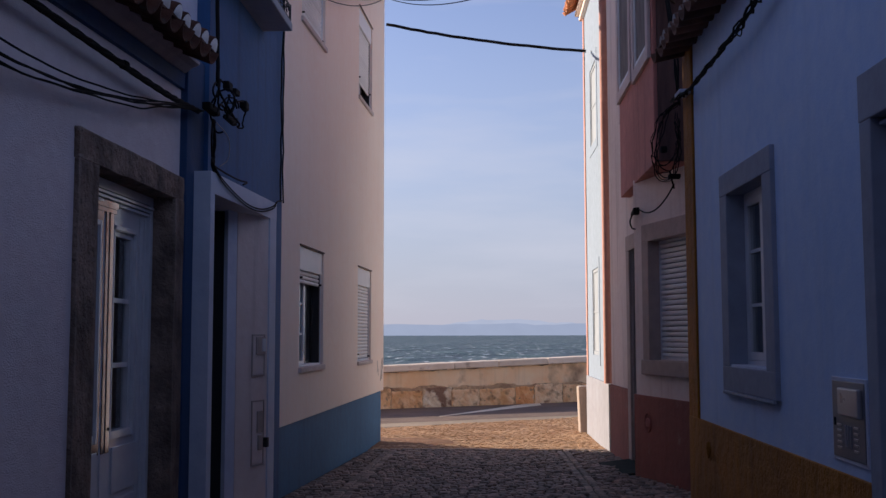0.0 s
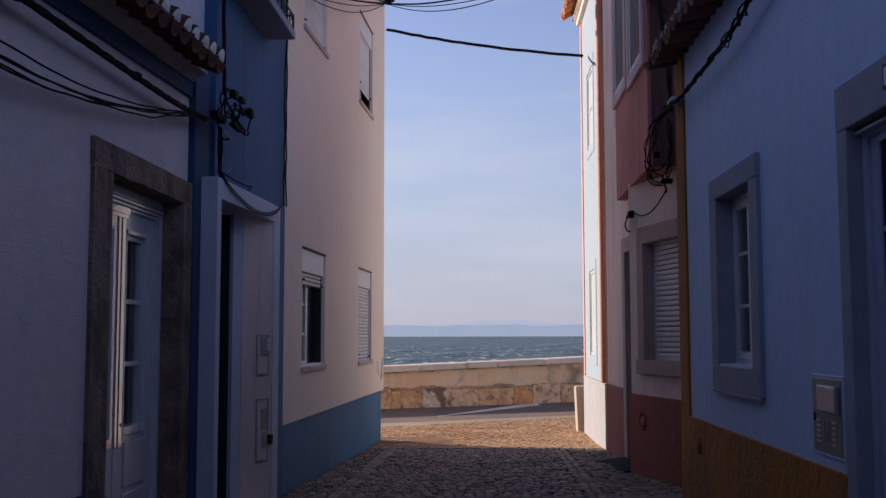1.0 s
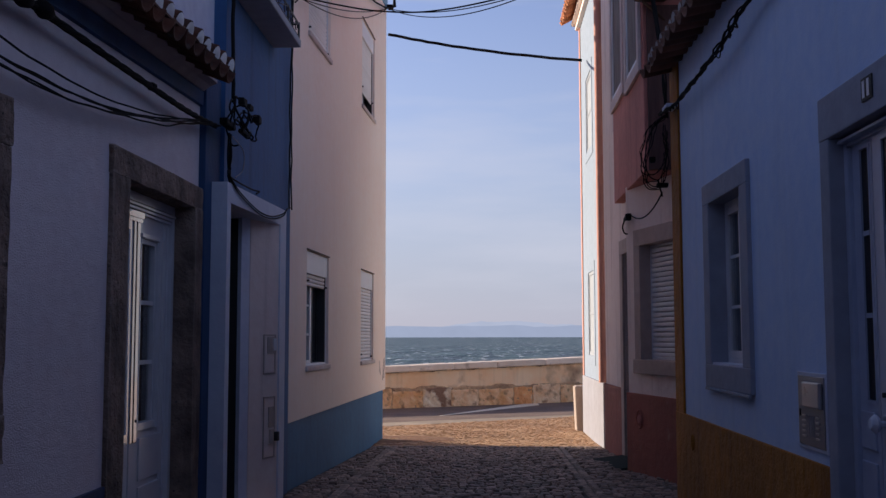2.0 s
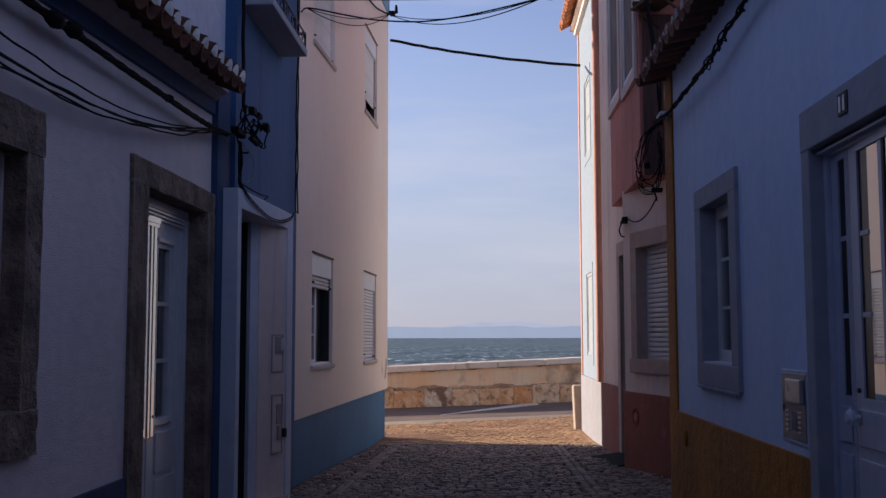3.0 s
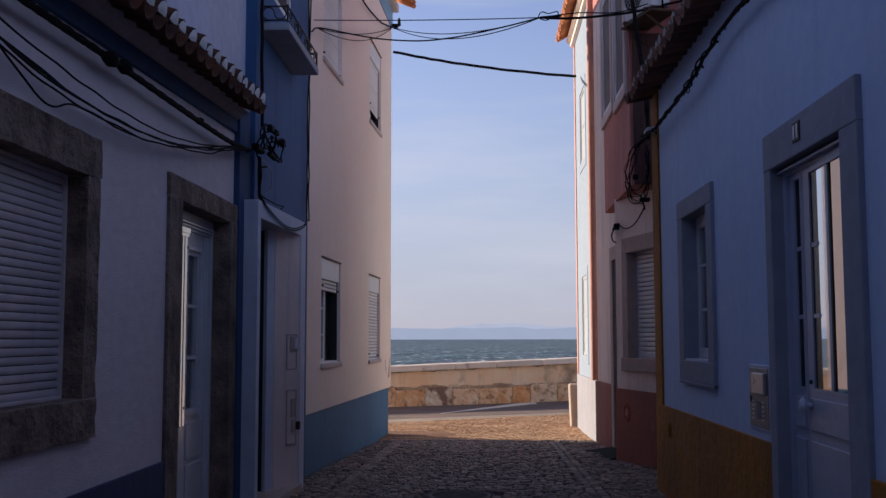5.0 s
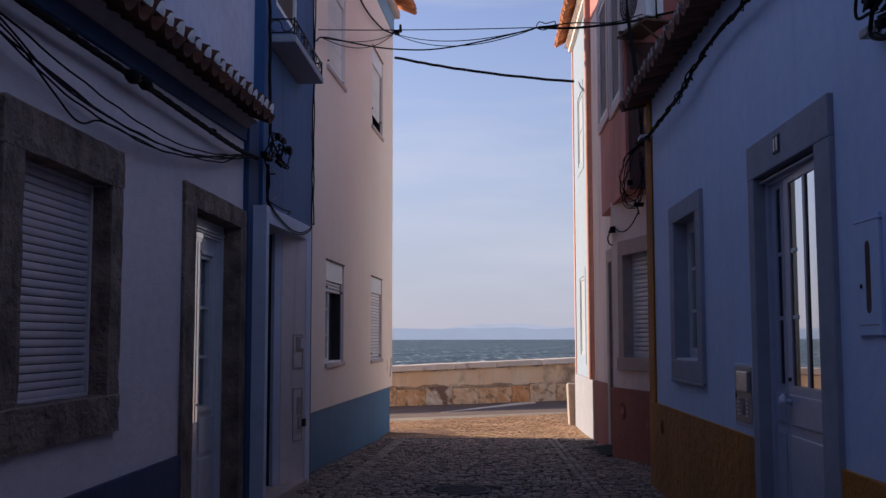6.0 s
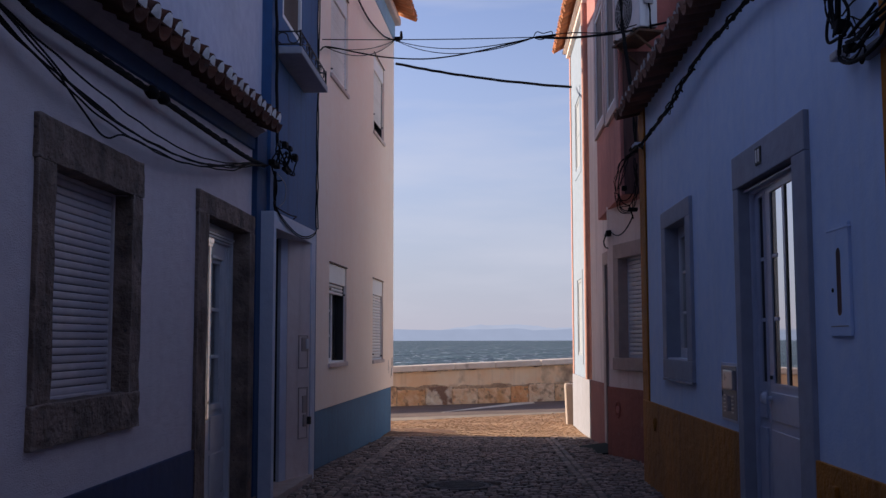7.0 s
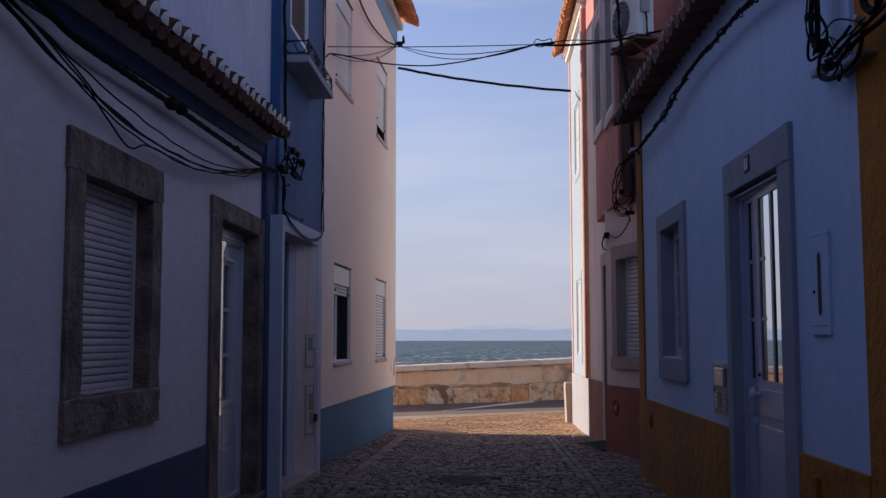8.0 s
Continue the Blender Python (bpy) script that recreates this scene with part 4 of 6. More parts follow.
for k, (a, b, c, d) in enumerate(CW):
    w = part("window", frame_ring(bmesh.new(), a, b, c, d, -0.14, -0.03, 0.035, bevel=0.006), M_PVC, cream_house, "window with white roller shutter" + (" half open" if k == 0 else ""), fr=C)
    part("sill", box(bmesh.new(), a - 0.03, b + 0.03, -0.1, 0.03, c - 0.045, c + 0.012, 0.012), M_WINTRIM, w, fr=C)
    part("head_drip", box(bmesh.new(), a - 0.01, b + 0.01, 0.0, 0.014, d, d + 0.014), M_RUSTSHADE, w, fr=C)
    part("shutter_box", box(bmesh.new(), a + 0.035, b - 0.035, -0.13, -0.012, d - 0.26, d - 0.005, 0.01), M_SLATW, w, fr=C)
    bot = {0: d - 0.40, 3: c + 0.26}.get(k, c + 0.05)
    slats(C, w, a + 0.06, b - 0.06, bot, d - 0.26, -0.045, M_SLATW, 0.05)
    for u_, z_ in ((a + 0.16, bot + 0.06), (b - 0.08, bot + 0.02)):
        part("shutter_stop", cylinder(bmesh.new(), (u_, -0.06, z_), (u_, -0.005, z_), 0.011, seg=8), M_CABLE, w, "black shutter stop", fr=C)
    if k in (0, 3):
        m_ = (a + b) / 2
        part("sash", frame_ring(bmesh.new(), a + 0.04, m_ + 0.02, c + 0.012, d - 0.24, -0.135, -0.09, 0.06), M_PVC, w, fr=C)
        part("sash", frame_ring(bmesh.new(), m_ - 0.02, b - 0.04, c + 0.012, d - 0.24, -0.15, -0.137, 0.05), M_CASTIRON, w, fr=C)
        part("track", box(bmesh.new(), b - 0.075, b - 0.036, -0.13, -0.035, c + 0.012, d - 0.26), M_CASTIRON, w, "dark shutter track", fr=C)
        pane(C, w, a + 0.08, b - 0.08, c + 0.04, d - 0.26, -0.11)
        part("curtain", box(bmesh.new(), m_ - 0.1, b - 0.12, -0.24, -0.22, c + 0.03, d - 0.28), M_CURTAIN if k == 0 else M_BUFFTRIM, w, "drawn curtain behind the glass", fr=C)
        for z_ in (c + 0.36, c + 0.70):
            if z_ < bot - 0.05:
                part("glazing_bar", box(bmesh.new(), a + 0.1, m_ - 0.03, -0.125, -0.10, z_, z_ + 0.025), M_PVC, w, fr=C)
        back_room(C, w, a + 0.1, b - 0.1, c, d - 0.1, -0.3, 1.2)

rf = random.Random(3)
for k in range(7):
    u_, z_ = rf.uniform(6.3, 6.95), rf.uniform(0.78, 1.02)
    part("scuff", tube(bmesh.new(), [(u_, 0.0005, z_), (u_ + rf.uniform(0.01, 0.08), 0.001, z_ + rf.uniform(0.04, 0.12)), (u_ + rf.uniform(0.03, 0.12), 0.0005, z_ + rf.uniform(0.10, 0.2))], rf.uniform(0.004, 0.009), 5), M_DULLMORTAR, cream_house, "grey scraped mark in the plaster", fr=C)

# ---- pale blue house with mustard trim ----
lilac_house = thing("pale_blue_house", (1.65, 5, 0), "pale blue plastered house with mustard plinth and tiled eave", "house")
WIN_D, DOOR_D = (3.84, 4.94, 1.25, 2.65), (0.81, 2.17, -0.7, 2.63)
part("wall", slab(bmesh.new(), -0.42, 6.02, -0.6, 4.12, -0.45, 0.0, (WIN_D, DOOR_D)), M_LILAC, lilac_house, fr=D)
part("end_wall", box(bmesh.new(), 6.30, 6.34, -7.0, -0.0, -0.6, 4.12), M_MUSTARD, lilac_house, fr=D)
for a, b in ((2.235, 6.37), (-0.42, 0.645)):
    part("plinth", box(bmesh.new(), a, b, 0.001, 0.024, -0.6, 0.87, 0.006), M_MUSTARD, lilac_house, "mustard painted plinth", fr=D)
part("corner_strip", box(bmesh.new(), 6.02, 6.37, -0.4, 0.02, 0.87, 4.05, 0.008), M_MUSTARD, lilac_house, "mustard corner strip", fr=D)
part("corner_strip", box(bmesh.new(), -0.84, -0.42, -0.4, 0.02, -0.6, 4.05, 0.008), M_MUSTARD, lilac_house, "mustard corner strip", fr=D)
eave(D, lilac_house, -0.8, 6.34, lambda u: 4.05, 0.28, M_TILED, pitch=0.205, slope=0.12, body=M_TILED, cap=M_DULLMORTAR)
part("roof", box(bmesh.new(), -0.8, 6.34, -6.0, -0.08, 4.13, 4.25), M_ROOFSHEET, lilac_house, fr=D)
win = part("window", frame_ring(bmesh.new(), 3.92, 4.86, 1.33, 2.57, -0.17, -0.10, 0.05), M_PVC, lilac_house, "small white casement window in a grey frame", fr=D)
for nm, a, b, c, d, e in (("lintel", 3.72, 5.06, 2.57, 2.73, 0.032), ("jamb", 3.72, 3.92, 1.33, 2.57, 0.03), ("jamb", 4.86, 5.06, 1.33, 2.57, 0.03), ("apron", 3.72, 5.06, 1.155, 1.33, 0.032)):
    part(nm, box(bmesh.new(), a, b, -0.3, e, c, d, 0.008), M_GREYTRIM, win, "grey painted trim", fr=D)
part("drip_edge", box(bmesh.new(), 3.74, 5.04, 0.02, 0.04, 1.13, 1.154, 0.006), M_GREYTRIM, win, fr=D)
part("sill", box(bmesh.new(), 3.925, 4.855, -0.21, 0.02, 1.325, 1.345, 0.006), M_PALETRIM, win, fr=D)
for a, b in ((3.97, 4.40), (4.38, 4.81)):
    part("sash", frame_ring(bmesh.new(), a, b, 1.38, 2.52, -0.15, -0.095, 0.055), M_PVC, win, fr=D)
    for z_ in (1.75, 2.13):
        part("glazing_bar", box(bmesh.new(), a + 0.05, b - 0.05, -0.135, -0.11, z_, z_ + 0.025), M_PVC, win, fr=D)
    pane(D, win, a + 0.05, b - 0.05, 1.43, 2.47, -0.115)
back_room(D, win, 4.0, 4.8, 1.4, 2.5, -0.3, 0.9)

WD2 = -0.035
_a, _d = D.at(0.945, 0, 0), (D.at(1, 0, 0) - D.at(0, 0, 0))
_d = Matrix.Rotation(radians(-1.9), 3, 'Z') @ _d
DL = Facade(tuple((_a - _d * 0.945).xy), tuple((_a + _d * 3).xy), -1)
door = part("door", frame_ring(bmesh.new(), 0.89, 2.10, 0.08, 2.55, WD2 - 0.12, WD2 - 0.012, 0.055, 0.03), M_DOORBLUE, lilac_house, "grey-blue glazed double door with a round knob", fr=D)
for a, b, g0, g1 in ((0.945, 1.765, 0.055, 0.13), (1.775, 2.075, 0.045, 0.14)):
    bm = slab(bmesh.new(), a, b, 0.11, 2.512, WD2 - 0.052, WD2, ((a + g0, b - g1, 1.235, 2.455),))
    frame_ring(bm, a + g0 - 0.018, b - g1 + 0.018, 1.217, 2.473, WD2, WD2 + 0.004, 0.018, bevel=0.001)
    box(bm, a + 0.05, b - 0.05, WD2, WD2 + 0.012, 1.0, 1.18, 0.006)
    box(bm, a + 0.05, b - 0.05, WD2, WD2 + 0.012, 0.2, 0.94, 0.008)
    leaf = part("leaf", bm, M_DOORBLUE, door, fr=DL)
    dark = 0.125 if a < 1.0 else 0.09
    pane(DL, door, a + g0 + 0.001, b - g1 - dark, 1.237, 2.453, WD2 - 0.006, M_FILM)
    part("reveal_shade_strip", box(bmesh.new(), b - g1 - dark + 0.001, b - g1 - 0.001, WD2 - 0.012, WD2 - 0.006, 1.237, 2.453), M_REVEALSHADE, leaf, "dark strip painted for the shaded reveal", fr=DL)
    for z_ in (1.63, 2.03):
        part("bar_stub", box(bmesh.new(), b - g1 - dark + 0.002, b - g1 - 0.002, WD2 - 0.005, WD2 - 0.001, z_, z_ + 0.024, 0.001), M_DOORBLUE, leaf, fr=DL)
part("glazing_bar", box(bmesh.new(), 1.30, 1.345, WD2 - 0.005, WD2 + 0.001, 1.237, 2.453, 0.001), M_DOORBLUE, door, fr=DL)
part("glazing_seal", box(bmesh.new(), 1.272, 1.299, WD2 - 0.005, WD2 + 0.0, 1.237, 2.453), M_CASTIRON, door, fr=DL)
part("door_head", box(bmesh.new(), 0.90, 2.09, WD2 - 0.02, WD2 + 0.025, 2.514, 2.53, 0.005), M_DOORBLUE, door, fr=D)
bm = bmesh.new()
cylinder(bm, (1.68, WD2, 1.14), (1.68, WD2 + 0.012, 1.14), 0.040, seg=20)
cylinder(bm, (1.68, WD2 + 0.012, 1.14), (1.68, WD2 + 0.045, 1.14), 0.014, seg=16)
cylinder(bm, (1.68, WD2 + 0.045, 1.14), (1.68, WD2 + 0.06, 1.14), 0.036, 0.045, seg=20)
cylinder(bm, (1.68, WD2 + 0.06, 1.14), (1.68, WD2 + 0.082, 1.14), 0.045, 0.024, seg=20)
part("knob", bm, M_PALETRIM, door, "pale blue round door knob", fr=DL)
part("keyhole", cylinder(bmesh.new(), (1.70, WD2, 1.27), (1.70, WD2 + 0.014, 1.27), 0.012, seg=12), M_CASTIRON, door, fr=DL)
back_room(D, door, 1.0, 2.0, 0.5, 2.3, WD2 - 0.25, 0.5)
for nm, a, b, c, d, e in (("jamb", 0.64, 0.89, -0.3, 2.55, 0.03), ("jamb", 2.10, 2.235, -0.3, 2.55, 0.03), ("lintel", 0.64, 2.235, 2.55, 2.775, 0.033)):
    part(nm, box(bmesh.new(), a, b, -0.3, e, c, d, 0.008), M_GREYTRIM, door, "grey painted trim", fr=D)
stone_block("threshold", D, door, 0.7, 2.2, -0.4, 0.04, -0.3, 0.08, mat=M_GREYTRIM, seed=14.0)

# ---- faded red house beyond it: slanting ground-floor wall, oriel bay, recessed door ----
red_house = thing("red_house", (1.8, 12.5, -0.1), "pinkish white house with a faded red bay and plinth", "house")
WIN_E = (0.82, 2.74, 1.2, 2.7)
part("wall", slab(bmesh.new(), -0.6, 3.12, -0.8, 3.40, -0.3, 0.0, (WIN_E,)), M_PINKWHITE, red_house, fr=E1)
part("plinth", box(bmesh.new(), -0.6, 3.13, 0.001, 0.03, -0.8, 0.86, 0.008), M_RED, red_house, "dark red painted plinth", fr=E1)
win = part("window", frame_ring(bmesh.new(), 0.9, 2.66, 1.27, 2.63, -0.17, -0.11, 0.03), M_PVC, red_house, "wide window with its white roller shutter closed", fr=E1)
slats(E1, win, 0.93, 2.63, 1.30, 2.60, -0.125, M_SLATW, 0.058)
for nm, a, b, c, d in (("lintel", 0.72, 2.84, 2.63, 2.83), ("jamb", 2.66, 2.84, 1.27, 2.63), ("jamb", 0.72, 0.90, 1.27, 2.63)):
    part(nm, box(bmesh.new(), a, b, -0.24, 0.03, c, d, 0.008), M_BUFFTRIM, win, "buff stone trim", fr=E1)
part("sill", box(bmesh.new(), 0.72, 2.86, -0.24, 0.05, 1.10, 1.27, 0.012), M_BUFFTRIM, win, fr=E1)
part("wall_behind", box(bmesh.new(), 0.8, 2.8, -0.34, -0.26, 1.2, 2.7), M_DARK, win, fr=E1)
part("wall", slab(bmesh.new(), 0.0, 2.82, -0.8, 6.9, -0.4, 0.0, ((0.0, 1.20, -0.9, 2.66),)), M_PINKWHITE, red_house, fr=E2)
part("plinth", box(bmesh.new(), 1.40, 2.84, 0.001, 0.028, -0.8, 0.84, 0.008), M_RED, red_house, "dark red painted plinth", fr=E2)
bm = bmesh.new()
box(bm, 1.20, 1.40, -0.2, 0.03, -0.6, 2.66, 0.008)
box(bm, 0.0, 1.40, -0.2, 0.032, 2.66, 2.86, 0.008)
door = part("door_surround", bm, M_BUFFTRIM, red_house, "buff stone door surround", fr=E2)
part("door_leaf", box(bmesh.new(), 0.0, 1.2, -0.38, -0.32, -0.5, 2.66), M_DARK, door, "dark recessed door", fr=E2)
bm = box(bmesh.new(), 0.1, 1.35, 0.0, 0.44, -0.25, -0.06, 0.01)
for v in bm.verts:
    if v.co.z > -0.1 and v.co.y > 0.3:
        v.co.z -= 0.05
part("door_step", bm, M_DARKMAT, door, "dark stone door step", fr=E2)
# upper floor: the bay
bay = part("bay", box(bmesh.new(), 1.62, 2.6, 10.66, 13.45, 3.36, 8.2, 0.01), M_BAY, red_house, "faded red oriel bay")
BY = Facade((1.62, 0), (1.62, 1), -1)
for a, b, c in ((12.28, 13.30, 4.74), (10.92, 11.86, 4.66)):
    part("window_frame", frame_ring(bmesh.new(), a - 0.14, b + 0.14, c - 0.14, 6.6, 0.001, 0.04, 0.14, bevel=0.008), M_WINTRIM, bay, fr=BY)
    part("sash", frame_ring(bmesh.new(), a, b, c, 6.46, 0.002, 0.025, 0.06), M_PVC, bay, fr=BY)
    part("curtain", box(bmesh.new(), a, b, 0.001, 0.006, c, 6.46), M_CURTAIN, bay, "grey net curtain", fr=BY)
part("upper_side_wall", box(bmesh.new(), 2.45, 9.0, 9.6, 10.5, 3.4, 8.2), M_PINKWHITE, red_house, "pinkish white side wall")
part("pilaster", box(bmesh.new(), 1.15, 1.65, 0.001, 0.05, 4.45, 6.9), M_WINTRIM, red_house, fr=E2)
part("upper_wall", box(bmesh.new(), 0.0, 2.82, -0.4, 0.0, 6.9, 8.2), M_BAY, red_house, fr=E2)

# ---- white house at the shore ----
shore_house = thing("shore_house", (1.66, 17, -0.2), "bright white house with rose plinth and terracotta corner strips", "house")
SW_WIN = [(1.45, 2.35, 1.22, 2.66), (1.45, 2.35, 4.8, 6.12)]
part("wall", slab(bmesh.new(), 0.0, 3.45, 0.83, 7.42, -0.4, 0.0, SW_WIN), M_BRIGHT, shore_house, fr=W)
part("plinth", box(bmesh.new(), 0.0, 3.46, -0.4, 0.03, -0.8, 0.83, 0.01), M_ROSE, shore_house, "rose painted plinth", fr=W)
part("corner_strip", cylinder(bmesh.new(), (-0.02, 0.035, 0.84), (-0.02, 0.035, 7.42), 0.06, seg=20), M_TERRA, shore_house, "terracotta painted round corner moulding", fr=W)
part("corner_strip", box(bmesh.new(), 3.30, 3.47, -0.38, 0.02, 0.83, 7.42, 0.01), M_TERRA, shore_house, "terracotta painted corner strip", fr=W)
part("moulding", box(bmesh.new(), -0.1, 3.55, -0.4, 0.08, 7.40, 7.50, 0.03), M_CREAM, shore_house, fr=W)
part("moulding", box(bmesh.new(), -0.1, 3.60, -0.4, 0.15, 7.50, 7.58, 0.03), M_CREAM, shore_house, fr=W)
# unseen extra length added here too, as a reflector for the sea wall
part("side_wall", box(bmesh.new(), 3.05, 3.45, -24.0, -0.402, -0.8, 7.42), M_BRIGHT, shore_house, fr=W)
eave(W, shore_house, -0.1, 3.75, lambda u: 7.65, 0.36, M_TILEB, pitch=0.2, body=M_TILEB, cap=None, slope=0.45)
part("roof", box(bmesh.new(), -0.1, 3.7, -8.0, 0.0, 7.72, 7.85), M_ROOFSHEET, shore_house, fr=W)
for a, b, c, d in SW_WIN:
    w = part("window", frame_ring(bmesh.new(), a, b, c, d, -0.06, -0.004, 0.06), M_CREAMSLAT, shore_house, "tall window in a cream frame", fr=W)
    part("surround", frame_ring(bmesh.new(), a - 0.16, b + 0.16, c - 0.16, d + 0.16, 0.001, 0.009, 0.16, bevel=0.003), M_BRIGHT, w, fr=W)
    for c0, c1 in ((c + 0.06, (c + d) / 2 - 0.02), ((c + d) / 2 + 0.02, d - 0.06)):
        part("shutter_panel", box(bmesh.new(), a + 0.06, b - 0.06, -0.04, -0.016, c0, c1, 0.006), M_CREAMSLAT, w, fr=W)
    part("mid_rail", box(bmesh.new(), a + 0.06, b - 0.06, -0.04, -0.008, (c + d) / 2 - 0.02, (c + d) / 2 + 0.02, 0.004), M_CREAMSLAT, w, fr=W)
    part("wall_behind", box(bmesh.new(), a - 0.1, b + 0.1, -0.3, -0.2, c - 0.1, d + 0.1), M_DARK, w, fr=W)

# ---- unseen walls added behind the camera to close the lane and block sky light ----
for nm, bx, lab in (("wall_south", (-2.278, 1.698, -6.9, -6.5, -0.6, 6.0), "unseen grey wall added to close the lane and block sky"),
                    ("wall_east", (1.70, 2.1, -2.8, 1.655, -0.6, 3.9), "plain dusky wall of the next house"),
                    ("wall_east", (1.70, 2.1, -6.9, -2.802, -0.6, 5.9), "unseen grey wall added to block sky light"),
                    ("wall_west", (-2.73, -2.30, -9.0, -2.8, 5.402, 7.6), "unseen grey block added to shade the lane behind")):
    tagged(finish(nm, box(bmesh.new(), *bx), M_PINKWHITE if bx[5] == 3.9 else M_GREYTRIM), lab, "wall", kind="structure")

# ---- fixtures on the walls ----
meter = thing("meter_cabinet", D.at(2.310, 0, 0.92), "grey metal meter cabinet with a domed cover, set in plaster", "meter box")
part("door_plate", box(bmesh.new(), 2.330, 2.770, 0.0, 0.014, 0.945, 1.325, 0.004), M_GALV, meter, fr=D)
part("rim", frame_ring(bmesh.new(), 2.310, 2.790, 0.925, 1.345, 0.0, 0.010, 0.03, bevel=0.004), M_PALETRIM, meter, fr=D)
part("cover", box(bmesh.new(), 2.36, 2.64, 0.012, 0.036, 1.155, 1.295, 0.014), M_CHROME, meter, "domed dull chrome cover", fr=D)
for i in range(5):
    for u_ in (2.410, 2.640):
        part("vent_slot", box(bmesh.new(), u_, u_ + 0.06, 0.013, 0.019, 1.10 - 0.028 * i, 1.112 - 0.028 * i, 0.003), M_CHROME, meter, fr=D)
for i in range(3):
    part("rib", box(bmesh.new(), 2.510 + 0.035 * i, 2.522 + 0.035 * i, 0.013, 0.019, 1.0, 1.11, 0.003), M_PLASTICGREY, meter, fr=D)
part("latch", box(bmesh.new(), 2.725, 2.742, 0.013, 0.02, 1.10, 1.14, 0.004), M_CABLE, meter, fr=D)

letterbox = thing("letterbox", D.at(0.1, 0, 1.54), "pale blue painted letter box with a tall dark slot", "letterbox")
part("plate", slab(bmesh.new(), 0.07, 0.37, 1.53, 2.09, 0.001, 0.016, ((0.184, 0.246, 1.66, 1.94),)), M_LILAC, letterbox, fr=D)
# flush dark fill in place of the shade inside the slot
bm = bmesh.new()
box(bm, 0.185, 0.245, 0.001, 0.0162, 1.661, 1.939)
part("slot", bm, M_SHADEBROWN, letterbox, "dark fill painted as the slot's inner shade", fr=D)
for z_ in (1.66, 1.94):
    part("slot_end", cylinder(bmesh.new(), (0.215, 0.002, z_), (0.215, 0.0165, z_), 0.030, seg=18), M_SHADEBROWN, letterbox, fr=D)
part("top_lip", box(bmesh.new(), 0.06, 0.38, 0.001, 0.019, 2.06, 2.072, 0.004), M_LILAC, letterbox, fr=D)
part("bottom_lip", box(bmesh.new(), 0.10, 0.34, 0.012, 0.018, 1.575, 1.58), M_GALV, letterbox, fr=D)
part("keyhole", cylinder(bmesh.new(), (0.30, 0.01, 1.76), (0.30, 0.021, 1.76), 0.011, seg=12), M_CABLE, letterbox, fr=D)

plaque = thing("number_plate", D.at(1.5, 0.03, 2.62), "small dark enamel plate with pale bars over the door", "sign")
part("plate", box(bmesh.new(), 1.47, 1.60, 0.033, 0.041, 2.62, 2.73, 0.004), M_CASTIRON, plaque, fr=D)
for u_ in (1.495, 1.55):
    part("bar", box(bmesh.new(), u_, u_ + 0.028, 0.041, 0.044, 2.635, 2.715, 0.003), M_PVC, plaque, fr=D)

valve = thing("valve_cover", E1.at(2.72, 0.03, 0.55), "round painted pipe cover on the red plinth", "pipe cover")
bm = bmesh.new()
pts = [(2.72 + 0.085 * math.cos(t), 0.034, 0.56 + 0.105 * math.sin(t)) for t in (2 * math.pi * i / 24 for i in range(25))]
tube(bm, pts, 0.012, 6)
part("ring", bm, M_RED, valve, fr=E1)
part("cap", cylinder(bmesh.new(), (2.72, 0.03, 0.56), (2.72, 0.045, 0.56), 0.05, seg=20), M_BAY, valve, fr=E1)
hook = thing("wall_hook", D.at(5.6, 0.025, 0.68), "mustard painted iron ring hook on the plinth", "hook")
part("ring", tube(bmesh.new(), [(5.6 + 0.035 * math.cos(t), 0.034, 0.66 + 0.06 * math.sin(t)) for t in (2 * math.pi * i / 16 for i in range(17))], 0.009, 6), M_MUSTARD, hook, fr=D)
plate = thing("wall_plate", A.at(7.14, 0.05, 1.4), "narrow pale plate on the blue pilaster", "plate")
part("plate", box(bmesh.new(), 7.12, 7.16, 0.05, 0.058, 1.30, 1.62, 0.003), M_PALETRIM, plate, fr=A)
part("conduit", box(bmesh.new(), 0.28, 0.33, 0.026, 0.05, -0.2, 0.78, 0.008), M_MUSTARD, thing("conduit", D.at(0.3, 0, 0), "mustard painted conduit against the plinth", "conduit"), fr=D)

# air conditioner on the bay's side
AC = Facade((1.56, 10.63), (1.56 + 0.29, 10.63 - 0.957), -1)
ac = thing("air_conditioner", (1.75, 10.3, 5.30), "white outdoor air conditioner unit on a rusty bracket", "air conditioner")
part("casing", box(bmesh.new(), 0.02, 0.76, -0.24, 0.0, 5.34, 5.94, 0.02), M_PVC, ac, fr=AC)
bm = bmesh.new()
for r in (0.24, 0.19, 0.14, 0.09, 0.04):
    tube(bm, [(0.30 + r * math.cos(t), 0.012, 5.65 + r * math.sin(t)) for t in (2 * math.pi * i / 24 for i in range(25))], 0.006, 5)
for k in range(8):
    t = math.pi * k / 8
    tube(bm, [(0.30 - 0.24 * math.cos(t), 0.014, 5.65 - 0.24 * math.sin(t)), (0.30 + 0.24 * math.cos(t), 0.014, 5.65 + 0.24 * math.sin(t))], 0.005, 5)
part("fan_grille", bm, M_PLASTICGREY, ac, "grey round fan grille", fr=AC)
# flat near-black disc for the shade inside the fan well
part("fan_well", cylinder(bmesh.new(), (0.30, 0.0005, 5.65), (0.30, 0.004, 5.65), 0.25, seg=28), M_DARK, ac, fr=AC)
part("valve_cover", box(bmesh.new(), 0.761, 0.80, -0.17, -0.05, 5.62, 5.84, 0.012), M_PLASTICGREY, ac, fr=AC)
